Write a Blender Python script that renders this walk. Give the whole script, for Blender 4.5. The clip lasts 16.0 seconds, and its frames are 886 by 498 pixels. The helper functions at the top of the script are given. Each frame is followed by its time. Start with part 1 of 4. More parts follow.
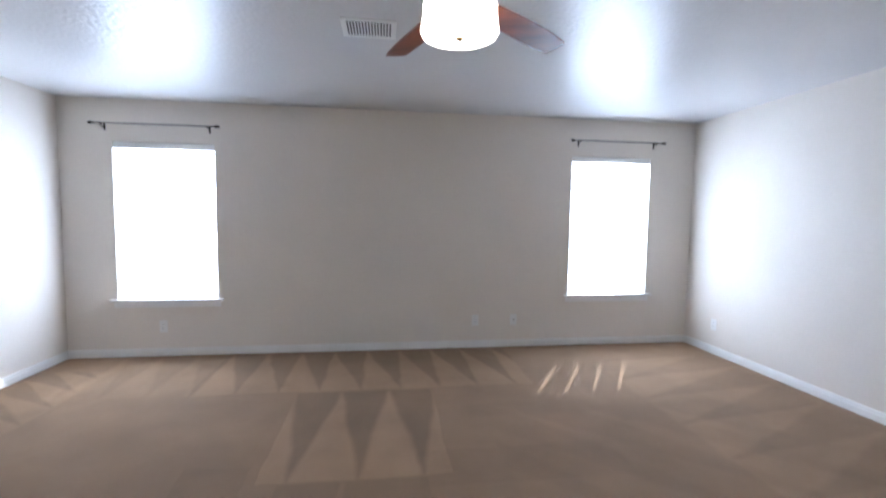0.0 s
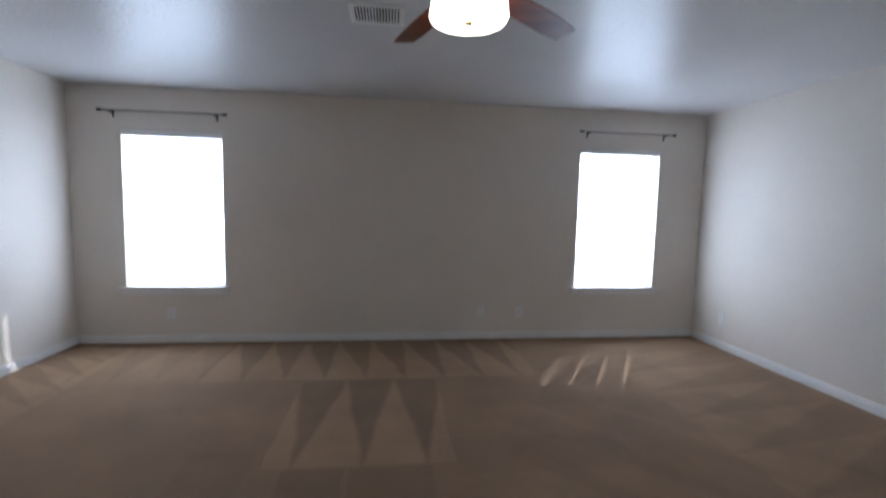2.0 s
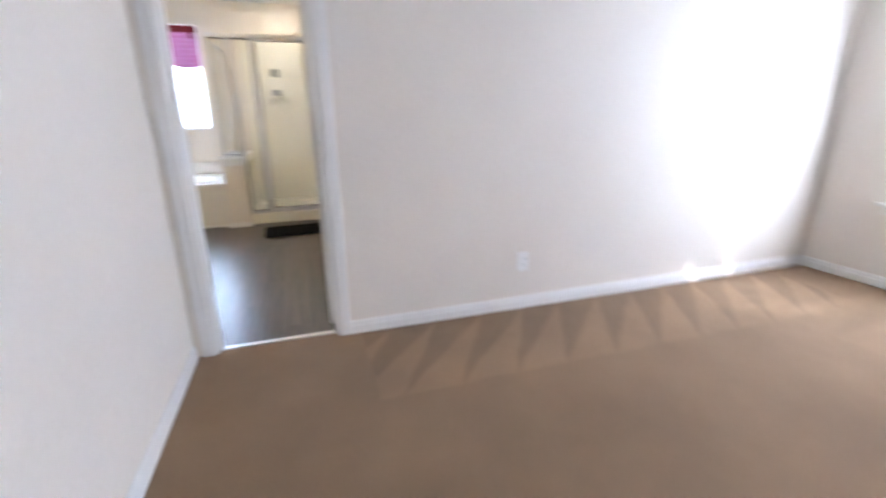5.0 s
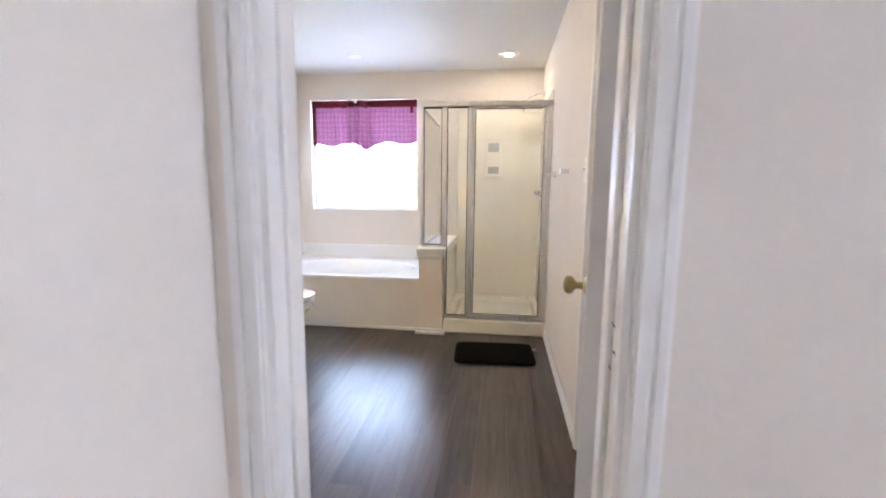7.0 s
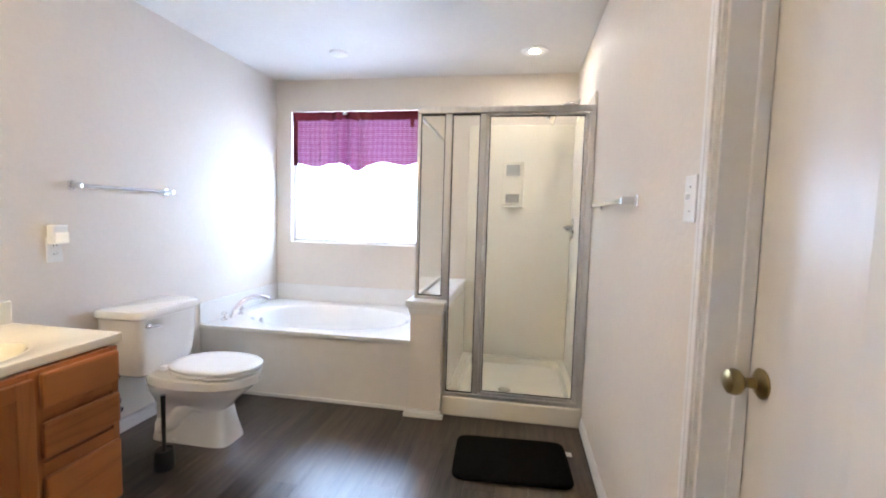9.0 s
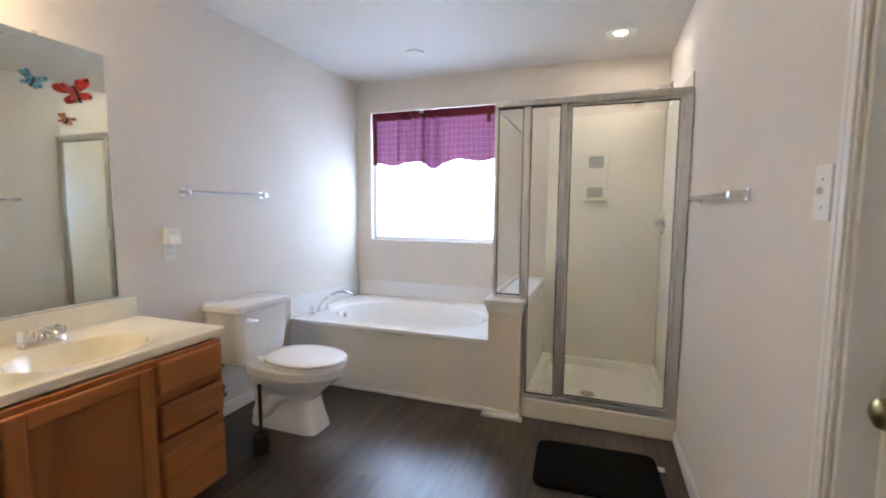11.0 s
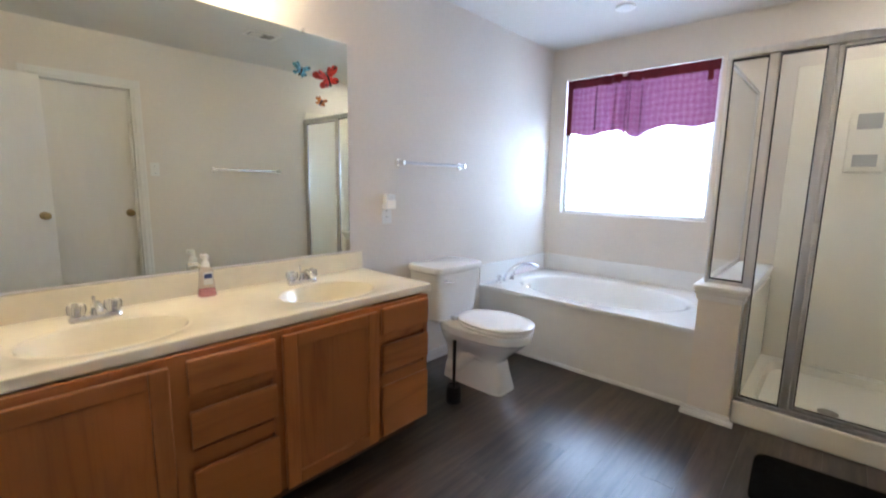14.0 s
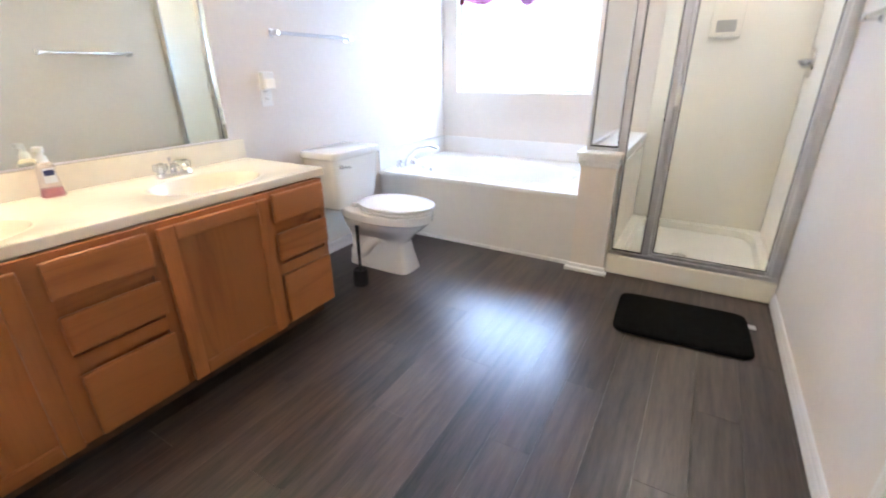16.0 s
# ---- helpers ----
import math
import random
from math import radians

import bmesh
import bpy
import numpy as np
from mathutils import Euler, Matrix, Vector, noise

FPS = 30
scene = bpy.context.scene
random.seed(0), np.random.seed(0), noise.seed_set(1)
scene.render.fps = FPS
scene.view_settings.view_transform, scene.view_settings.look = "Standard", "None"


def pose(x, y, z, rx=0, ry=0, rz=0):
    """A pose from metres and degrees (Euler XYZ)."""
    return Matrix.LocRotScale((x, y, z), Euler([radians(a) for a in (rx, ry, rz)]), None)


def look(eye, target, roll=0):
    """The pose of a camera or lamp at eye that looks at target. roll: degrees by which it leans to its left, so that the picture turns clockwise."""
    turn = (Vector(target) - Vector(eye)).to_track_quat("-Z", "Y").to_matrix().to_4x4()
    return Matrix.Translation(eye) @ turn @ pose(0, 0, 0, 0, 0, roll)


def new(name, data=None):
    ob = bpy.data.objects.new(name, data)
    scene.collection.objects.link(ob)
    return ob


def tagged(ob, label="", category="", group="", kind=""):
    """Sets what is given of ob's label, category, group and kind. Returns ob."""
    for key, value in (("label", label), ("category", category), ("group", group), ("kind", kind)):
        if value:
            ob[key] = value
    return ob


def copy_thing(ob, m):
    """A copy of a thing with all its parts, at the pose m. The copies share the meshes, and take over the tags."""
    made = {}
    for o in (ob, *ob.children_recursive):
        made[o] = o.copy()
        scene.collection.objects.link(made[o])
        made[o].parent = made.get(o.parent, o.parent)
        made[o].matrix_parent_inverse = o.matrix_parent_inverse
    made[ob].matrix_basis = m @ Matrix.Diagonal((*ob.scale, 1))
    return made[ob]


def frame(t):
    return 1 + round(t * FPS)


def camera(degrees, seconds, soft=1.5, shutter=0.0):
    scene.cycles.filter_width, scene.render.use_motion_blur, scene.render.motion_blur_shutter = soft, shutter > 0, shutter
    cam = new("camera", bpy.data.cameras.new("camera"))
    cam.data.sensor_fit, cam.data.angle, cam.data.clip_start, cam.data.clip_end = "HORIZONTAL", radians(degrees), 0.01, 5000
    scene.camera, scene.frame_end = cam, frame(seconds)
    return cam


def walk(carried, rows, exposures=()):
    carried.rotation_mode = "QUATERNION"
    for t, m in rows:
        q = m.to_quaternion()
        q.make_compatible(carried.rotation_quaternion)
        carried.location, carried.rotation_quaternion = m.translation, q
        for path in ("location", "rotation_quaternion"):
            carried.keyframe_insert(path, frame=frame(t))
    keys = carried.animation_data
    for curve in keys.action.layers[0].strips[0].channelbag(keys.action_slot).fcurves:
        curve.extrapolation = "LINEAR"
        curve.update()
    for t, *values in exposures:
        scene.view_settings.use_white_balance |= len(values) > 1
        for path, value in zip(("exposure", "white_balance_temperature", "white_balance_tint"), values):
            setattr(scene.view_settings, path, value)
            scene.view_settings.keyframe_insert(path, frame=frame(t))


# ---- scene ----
cam = camera(91.0, 16.0, 2.0, 0.4)
PATH = [
    (0, (2.98, -0.404, 1.372), (3.244, 1.574, 1.23), 0.7),
    (0.5, (2.968, -0.405, 1.409), (3.254, 1.566, 1.589), 1.1),
    (1, (2.985, -0.408, 1.459), (3.285, 1.534, 1.829), 0.8),
    (1.5, (2.991, -0.403, 1.432), (3.273, 1.56, 1.691), 0.7),
    (2, (2.98, -0.395, 1.353), (3.217, 1.583, 1.177), 1.3),
    (2.5, (2.979, -0.377, 1.283), (3.158, 1.536, 0.729), 1.2),
    (3, (2.949, -0.328, 1.419), (3.092, 1.446, 0.508), 1.6),
    (3.5, (2.958, -0.313, 1.383), (2.926, 1.495, 0.529), 0.9),
    (4, (2.903, -0.184, 1.33), (2.164, 1.467, 0.478), 0.5),
    (4.5, (2.552, 0.414, 1.116), (1.123, 1.655, 0.47), -0.2),
    (4.7, (2.413, 0.39, 1.145), (0.817, 1.405, 0.494), -0.4),
    (5, (2.22, 0.436, 1.149), (0.4, 1.019, 0.56), -0.7),
    (5.2, (2.083, 0.478, 1.18), (0.166, 0.733, 0.668), 0.6),
    (7.3, (0.462, 0.318, 1.251), (-1.502, 0.055, 0.974), 0.5),
    (7.4, (0.385, 0.312, 1.252), (-1.585, 0.087, 0.984), 0.3),
    (7.6, (0.259, 0.304, 1.24), (-1.718, 0.172, 0.967), 0.0),
    (8, (0.028, 0.298, 1.237), (-1.957, 0.183, 1.027), 0.6),
    (8.2, (-0.085, 0.303, 1.245), (-2.068, 0.125, 1.06), 1.0),
    (10.3, (-0.311, 0.311, 1.296), (-2.242, -0.178, 1.119), 0.5),
    (10.5, (-0.308, 0.306, 1.298), (-2.225, -0.235, 1.116), 0.4),
    (11, (-0.297, 0.287, 1.297), (-2.171, -0.386, 1.113), 0.4),
    (11.5, (-0.278, 0.24, 1.302), (-2.069, -0.63, 1.111), 0.5),
    (12, (-0.267, 0.216, 1.289), (-1.909, -0.915, 1.132), 0.4),
    (12.5, (-0.253, 0.19, 1.292), (-1.782, -1.087, 1.123), 0.4),
    (13, (-0.241, 0.184, 1.29), (-1.719, -1.153, 1.122), 0.2),
    (13.5, (-0.24, 0.179, 1.285), (-1.698, -1.177, 1.104), 0.6),
    (14, (-0.244, 0.183, 1.259), (-1.705, -1.149, 0.959), 1.0),
    (14.5, (-0.245, 0.196, 1.191), (-1.667, -1.096, 0.638), 1.3),
    (15, (-0.247, 0.191, 1.182), (-1.669, -1.049, 0.517), 0.6),
    (15.5, (-0.262, 0.206, 1.181), (-1.764, -0.91, 0.474), 0.2),
    (16, (-0.279, 0.244, 1.176), (-1.878, -0.693, 0.422), -0.5),
]
# stops of exposure as the clip's camera adapts
EXPOSURES = [(0, 1.2, 5900, 10), (0.5, .9, 5900, 10), (1, .6, 5950, 10), (1.5, .35, 6000, 10), (2, .18, 6050, 10), (2.5, .05, 6150, 11), (3, .3, 6350, 11), (3.5, 1.05, 6400, 11),
             (4, 1.72, 6350, 12), (4.5, 1.8, 6350, 13), (5, 1.75, 6250, 13), (7.3, 1.75, 6400, 17), (8.2, 1.78, 6150, 16), (10.5, 1.22, 6250, 15), (11, 1.14, 6250, 15),
             (12.5, 1.15, 6200, 13), (13.5, 1.2, 6150, 13), (14.5, 1.2, 5800, 13), (15, 1.38, 5700, 13), (15.5, 1.7, 5750, 14), (16, 2.05, 5800, 15)]
walk(cam, [(t, look(eye, target, roll)) for t, eye, target, roll in PATH], EXPOSURES)

# strengths of the daylight in the windows and of the lamps
BED_DAY, BATH_DAY = 38, 32
BULB, SHADE, CAN = 23, 6.0, 160

# world, sun and large lights
world = bpy.data.worlds.new("world")
scene.world = world
world.use_nodes = True
sky = world.node_tree.nodes.new("ShaderNodeTexSky")
sky.sky_type, sky.sun_disc = 'NISHITA', False
sky.sun_elevation, sky.sun_rotation = radians(37), radians(32.7)
world.node_tree.links.new(sky.outputs[0], world.node_tree.nodes["Background"].inputs[0])
world.node_tree.nodes["Background"].inputs[1].default_value = 0.12
sun = new("sun", bpy.data.lights.new("sun", "SUN"))
sun.data.energy, sun.data.angle, sun.data.color = 5.0, radians(0.5), (1, .97, .93)
sun.matrix_world = look((5.4, 8.4, 7.5), (0, 0, 0))

H, YW, XR, YS = 2.44, 4.08, 6.375, -0.16      # bedroom: ceiling, window wall, right wall, back wall
XB, YV, YR = -3.94, -1.88, 0.732              # bathroom: window wall, vanity wall, wall opposite
DY0, DY1, DH = -0.068, 0.55, 2.03              # bathroom door opening
WINDOWS = ((0.455, 1.357), (4.96, 5.86))


def window_lamp(m, w, h, power, color):
    lamp = new("window_daylight", bpy.data.lights.new("window_daylight", "AREA"))
    lamp.data.shape, lamp.data.size, lamp.data.size_y = 'RECTANGLE', w, h
    lamp.data.energy, lamp.data.color = power, color
    lamp.matrix_world = m


DAY = (.66, .785, 1.0)
for wx0, wx1 in WINDOWS:
    window_lamp(pose((wx0 + wx1) / 2, YW + .125, 1.31, -90, 0, 0), wx1 - wx0, 1.46, BED_DAY, DAY)
window_lamp(pose(XB - .13, -1.144, 1.585, 90, 0, -90), 1.16, 1.16, BATH_DAY, (.56, .74, 1.0))


# ---- materials ----
def material(name, base, rough=.5, metal=0.0, var=.08, scale=6.0, stretch=(1, 1, 1), bump=0.0, bump_scale=200.0, random_each=0.0, fine=None, **extra):
    """Principled material with variation at two scales and fine relief."""
    m = bpy.data.materials.new(name)
    m.use_nodes = True
    nt = m.node_tree
    N, L = nt.nodes, nt.links
    b = N["Principled BSDF"]
    b.inputs["Roughness"].default_value, b.inputs["Metallic"].default_value = rough, metal
    for k, v in extra.items():
        b.inputs[k.replace("_", " ")].default_value = v
    tc = N.new("ShaderNodeTexCoord")
    mp = N.new("ShaderNodeMapping")
    mp.inputs["Scale"].default_value = stretch
    L.new(tc.outputs["Object"], mp.inputs[0])
    n1 = N.new("ShaderNodeTexNoise")
    n1.inputs["Scale"].default_value, n1.inputs["Detail"].default_value = scale, 6
    L.new(mp.outputs[0], n1.inputs["Vector"])
    n2 = N.new("ShaderNodeTexNoise")
    n2.inputs["Scale"].default_value, n2.inputs["Detail"].default_value = fine or scale * 9, 3
    L.new(mp.outputs[0], n2.inputs["Vector"])
    add = N.new("ShaderNodeMath")
    add.operation = 'MULTIPLY_ADD'
    L.new(n2.outputs["Fac"], add.inputs[0])
    add.inputs[1].default_value = .45
    L.new(n1.outputs["Fac"], add.inputs[2])
    value = add.outputs[0]
    if random_each:
        info = N.new("ShaderNodeObjectInfo")
        r = N.new("ShaderNodeMath")
        r.operation = 'MULTIPLY_ADD'
        L.new(info.outputs["Random"], r.inputs[0])
        r.inputs[1].default_value = random_each
        L.new(value, r.inputs[2])
        value = r.outputs[0]
        off = N.new("ShaderNodeVectorMath")
        off.operation = 'MULTIPLY_ADD'
        L.new(info.outputs["Random"], off.inputs[0])
        off.inputs[1].default_value = (37, 19, 23)
        L.new(tc.outputs["Object"], off.inputs[2])
        L.new(off.outputs[0], mp.inputs[0])
    ramp = N.new("ShaderNodeMapRange")
    ramp.inputs[1].default_value, ramp.inputs[2].default_value = .45, 1.0 + random_each * .8
    ramp.inputs[3].default_value, ramp.inputs[4].default_value = 1 - var * 1.6, 1 + var
    L.new(value, ramp.inputs[0])
    mul = N.new("ShaderNodeVectorMath")
    mul.operation = 'SCALE'
    mul.inputs[0].default_value = base
    L.new(ramp.outputs[0], mul.inputs["Scale"])
    L.new(mul.outputs[0], b.inputs["Base Color"])
    if bump:
        n3 = N.new("ShaderNodeTexNoise")
        n3.inputs["Scale"].default_value, n3.inputs["Detail"].default_value = bump_scale, 3
        L.new(mp.outputs[0] if bump_scale < 0 else tc.outputs["Object"], n3.inputs["Vector"])
        bp = N.new("ShaderNodeBump")
        bp.inputs["Strength"].default_value, bp.inputs["Distance"].default_value = bump, .004
        L.new(n3.outputs["Fac"], bp.inputs["Height"])
        L.new(bp.outputs[0], b.inputs["Normal"])
    return m


def glow(name, color, strength):
    m = bpy.data.materials.new(name)
    m.use_nodes = True
    b = m.node_tree.nodes["Principled BSDF"]
    b.inputs["Base Color"].default_value = (.8, .78, .72, 1)
    b.inputs["Emission Color"].default_value = (*color, 1)
    b.inputs["Emission Strength"].default_value = strength
    return m


def sheer(name, color, through_share, rough=.6):
    """A thin sheet that lets part of the light through, scattered."""
    m = material(name, color, rough, var=.04)
    nt = m.node_tree
    b = nt.nodes["Principled BSDF"]
    tr = nt.nodes.new("ShaderNodeBsdfTranslucent")
    tr.inputs[0].default_value = (*color, 1)
    mx = nt.nodes.new("ShaderNodeMixShader")
    mx.inputs[0].default_value = through_share
    nt.links.new(b.outputs[0], mx.inputs[1])
    nt.links.new(tr.outputs[0], mx.inputs[2])
    nt.links.new(mx.outputs[0], nt.nodes["Material Output"].inputs[0])
    return m


def carpet_material():
    """Beige cut pile with the wedge-shaped strokes that a vacuum cleaner leaves."""
    m = material("carpet", (.285, .178, .098), .95, var=.13, scale=2.3, fine=130, bump=.9, bump_scale=330, Sheen_Weight=.05)
    nt = m.node_tree
    N, L = nt.nodes, nt.links
    geo = N.new("ShaderNodeNewGeometry")
    sep = N.new("ShaderNodeSeparateXYZ")
    warp = N.new("ShaderNodeTexNoise")
    warp.inputs["Scale"].default_value, warp.inputs["Detail"].default_value = 2.6, 3
    L.new(geo.outputs["Position"], warp.inputs["Vector"])
    wv = N.new("ShaderNodeVectorMath")
    wv.operation = 'MULTIPLY_ADD'
    L.new(warp.outputs["Color"], wv.inputs[0])
    wv.inputs[1].default_value = (.07, .07, 0)
    L.new(geo.outputs["Position"], wv.inputs[2])
    L.new(wv.outputs[0], sep.inputs[0])

    def op(kind, a, b=None, c=None):
        n = N.new("ShaderNodeMath")
        n.operation = kind
        for i, v in enumerate((a, b, c)):
            if v is None:
                continue
            if isinstance(v, (int, float)):
                n.inputs[i].default_value = v
            else:
                L.new(v, n.inputs[i])
        return n.outputs[0]

    def between(v, lo, hi):
        return op('MULTIPLY', op('GREATER_THAN', v, lo), op('LESS_THAN', v, hi))

    def strokes(along, across, a0, a1, pitch, slant, c0, c1, phase=0.0):
        """Wedges from across=c0 (wide) to c1 (point) within a0..a1 along the row."""
        u = op('FRACT', op('DIVIDE', op('ADD', op('MULTIPLY_ADD', across, slant, along), phase + 40), pitch))
        width = op('DIVIDE', op('SUBTRACT', c1, across), c1 - c0)
        inside = op('MULTIPLY', between(along, a0, a1), between(across, min(c0, c1), max(c0, c1)))
        light = op('SMOOTH_MIN', 1, op('MULTIPLY', op('SUBTRACT', width, op('MULTIPLY', op('ABSOLUTE', op('SUBTRACT', u, .5)), 2)), 9), .2)
        return op('MULTIPLY', inside, op('MAXIMUM', op('MINIMUM', light, 1), -1))

    x, y = sep.outputs["X"], sep.outputs["Y"]
    total = strokes(x, y, 1.5, 4.25, .32, .155, 3.07, 4.08, -.106)
    total = op('ADD', total, op('MULTIPLY', strokes(x, y, .5, 1.5, .32, .155, 3.07, 4.08, -.106), .45))
    total = op('ADD', total, op('MULTIPLY', strokes(x, y, 2.35, 3.38, .36, 0.0, 1.87, 3.03, -.03), 1.2))
    for x0, x1, y0, y1, depth in ((2.47, 2.79, 1.60, 1.85, -.8), (2.82, 3.25, 1.40, 1.85, -.6), (3.2, 4.4, 1.75, 2.1, -.35), (3.6, 4.6, 2.5, 2.7, -.3), (1.95, 2.3, 1.5, 2.05, -.5)):
        total = op('ADD', total, op('MULTIPLY', op('MULTIPLY', between(x, x0, x1), between(y, y0, y1)), depth))
    total = op('ADD', total, op('MULTIPLY', strokes(y, x, .7, 3.7, .27, .75, .68, .04), .8))
    total = op('ADD', total, op('MULTIPLY', strokes(y, x, 1.0, 3.6, .42, -.3, 5.0, 6.3), .55))
    total = op('ADD', total, op('MULTIPLY', strokes(x, y, 3.7, 5.6, .5, .9, 1.2, 2.6), .22))
    shade = op('MULTIPLY_ADD', total, .18, 1.0)
    b = N["Principled BSDF"]
    old = b.inputs["Base Color"].links[0].from_socket
    mul = N.new("ShaderNodeVectorMath")
    mul.operation = 'SCALE'
    L.new(old, mul.inputs[0])
    L.new(shade, mul.inputs["Scale"])
    L.new(mul.outputs[0], b.inputs["Base Color"])
    return m


def plaid_material():
    m = sheer("plaid_voile", (.50, .16, .32), .07)
    nt = m.node_tree
    N, L = nt.nodes, nt.links
    tc = N.new("ShaderNodeTexCoord")
    total = None
    for axis, scale, weight in (("Y", 7.0, .14), ("Z", 6.0, .14), ("Z", 19.0, .48)):
        w = N.new("ShaderNodeTexWave")
        w.bands_direction = axis
        w.inputs["Scale"].default_value, w.inputs["Distortion"].default_value, w.inputs["Detail"].default_value = scale, 2.6, 3
        L.new(tc.outputs["Object"], w.inputs["Vector"])
        a = N.new("ShaderNodeMath")
        a.operation = 'MULTIPLY_ADD'
        L.new(w.outputs["Fac"], a.inputs[0])
        a.inputs[1].default_value = weight
        a.inputs[2].default_value = 0
        if total:
            L.new(total, a.inputs[2])
        total = a.outputs[0]
    ramp = N.new("ShaderNodeValToRGB")
    ramp.color_ramp.elements[0].color, ramp.color_ramp.elements[0].position = (.30, .055, .19, 1), .2
    ramp.color_ramp.elements[1].color, ramp.color_ramp.elements[1].position = (.60, .35, .50, 1), .85
    L.new(total, ramp.inputs[0])
    L.new(ramp.outputs[0], N["Principled BSDF"].inputs["Base Color"])
    L.new(ramp.outputs[0], N["Translucent BSDF"].inputs[0])
    return m


def wood(name, main, line, stretch, rings, rough, amount, pores, broad, relief=.12, gloss=.5):
    """Wood with long cathedral figures: contour lines of a stretched field, pores along the grain, a shift for each piece."""
    m = bpy.data.materials.new(name)
    m.use_nodes = True
    N, L = m.node_tree.nodes, m.node_tree.links
    b = N["Principled BSDF"]
    b.inputs["Specular IOR Level"].default_value = gloss
    tc, info = N.new("ShaderNodeTexCoord"), N.new("ShaderNodeObjectInfo")
    off = N.new("ShaderNodeVectorMath")
    off.operation = 'MULTIPLY_ADD'
    L.new(info.outputs["Random"], off.inputs[0])
    off.inputs[1].default_value = (37, 19, 23)
    L.new(tc.outputs["Object"], off.inputs[2])

    def field(scale, size, detail):
        mp, n = N.new("ShaderNodeMapping"), N.new("ShaderNodeTexNoise")
        mp.inputs["Scale"].default_value = scale
        n.inputs["Scale"].default_value, n.inputs["Detail"].default_value = size, detail
        L.new(off.outputs[0], mp.inputs[0])
        L.new(mp.outputs[0], n.inputs["Vector"])
        return n.outputs["Fac"]

    def op(kind, a, c, d=None):
        n = N.new("ShaderNodeMath")
        n.operation = kind
        for i, v in enumerate((a, c, d)):
            if isinstance(v, (int, float)):
                n.inputs[i].default_value = v
            elif v is not None:
                L.new(v, n.inputs[i])
        return n.outputs[0]

    contour = op('FRACT', op('MULTIPLY', field(stretch, 1.0, 2), rings), 0.0)
    contour = op('POWER', op('SUBTRACT', 1.0, op('ABSOLUTE', op('MULTIPLY_ADD', contour, 2.0, -1.0), 0.0)), 3.0)
    fine = field(pores, 1.0, 3)
    wide = field(stretch, .6, 3)
    fine_line = op('MULTIPLY', op('MAXIMUM', op('SUBTRACT', fine, .5), 0.0), 2.6)
    # the figure comes and goes over the face
    patch = op('MINIMUM', op('MAXIMUM', op('MULTIPLY', op('SUBTRACT', field(stretch, .8, 1), .40), 4.0), 0.0), 1.0)
    total = op('ADD', op('MULTIPLY', op('MULTIPLY', contour, patch), .75 * amount), op('MULTIPLY', op('MULTIPLY', fine_line, op('MULTIPLY_ADD', patch, .6, .4)), .6 * amount))
    mix = N.new("ShaderNodeMix")
    mix.data_type = 'RGBA'
    L.new(op('MINIMUM', total, 1.0), mix.inputs[0])
    mix.inputs[6].default_value, mix.inputs[7].default_value = (*main, 1), (*line, 1)
    tone = op('MULTIPLY_ADD', op('ADD', wide, op('MULTIPLY', info.outputs["Random"], .35)), broad, 1 - broad * .66)
    mul = N.new("ShaderNodeVectorMath")
    mul.operation = 'SCALE'
    L.new(mix.outputs[2], mul.inputs[0])
    L.new(tone, mul.inputs["Scale"])
    L.new(mul.outputs[0], b.inputs["Base Color"])
    L.new(op('MULTIPLY_ADD', fine, .18, rough - .09), b.inputs["Roughness"])
    bp = N.new("ShaderNodeBump")
    bp.inputs["Strength"].default_value, bp.inputs["Distance"].default_value = relief, .002
    L.new(fine, bp.inputs["Height"])
    L.new(bp.outputs[0], b.inputs["Normal"])
    return m


M_WALL = material("wall_paint", (.765, .705, .63), .62, var=.03, scale=1.3, fine=40, bump=.3, bump_scale=55, Specular_IOR_Level=.25)
M_CEIL = material("ceiling_paint", (.61, .60, .59), .36, var=.03, scale=1.5, fine=30, bump=1.0, bump_scale=36)
M_CEILB = material("bath_ceiling_paint", (.72, .70, .66), .6, var=.03, scale=1.5, fine=30, bump=.2, bump_scale=40)
M_TRIM = material("trim_paint", (.80, .785, .76), .35, var=.04, scale=4, bump=.05, bump_scale=60)
M_DOOR = material("door_paint", (.78, .755, .73), .30, var=.03, scale=3, stretch=(1, 1, .2), bump=.08, bump_scale=30)
M_CARPET = carpet_material()
M_PLANK = material("dark_vinyl_plank", (.058, .038, .030), .30, var=.75, scale=3.0, stretch=(1.0, 12, 12), fine=16, bump=.06, bump_scale=70, random_each=.22, Specular_IOR_Level=.8)
M_SUB = material("subfloor", (.03, .025, .022), .7, var=.2)
M_OAK_V = wood("oak_upright_grain", (.40, .138, .036), (.21, .058, .014), (5, 5, .55), 11, .36, .85, (130, 130, 5), .6)
M_OAK_H = wood("oak_level_grain", (.40, .138, .036), (.21, .058, .014), (.55, 5, 5), 11, .36, .85, (5, 130, 130), .6)
M_OAK_D = material("oak_kick_shaded", (.10, .045, .018), .6, var=.3)
M_MARBLE = material("cultured_marble", (.87, .80, .63), .16, var=.05, scale=3, fine=25, Coat_Weight=.3)
M_PORC = material("porcelain", (.82, .81, .78), .10, var=.015, Coat_Weight=.3)
M_SEAT = material("toilet_seat_plastic", (.84, .83, .81), .22, var=.015)
M_ACRYL = material("tub_acrylic", (.83, .82, .79), .14, var=.02, Coat_Weight=.2)
M_APRON = material("tub_apron_paint", (.73, .70, .65), .4, var=.04, scale=2, bump=.05)
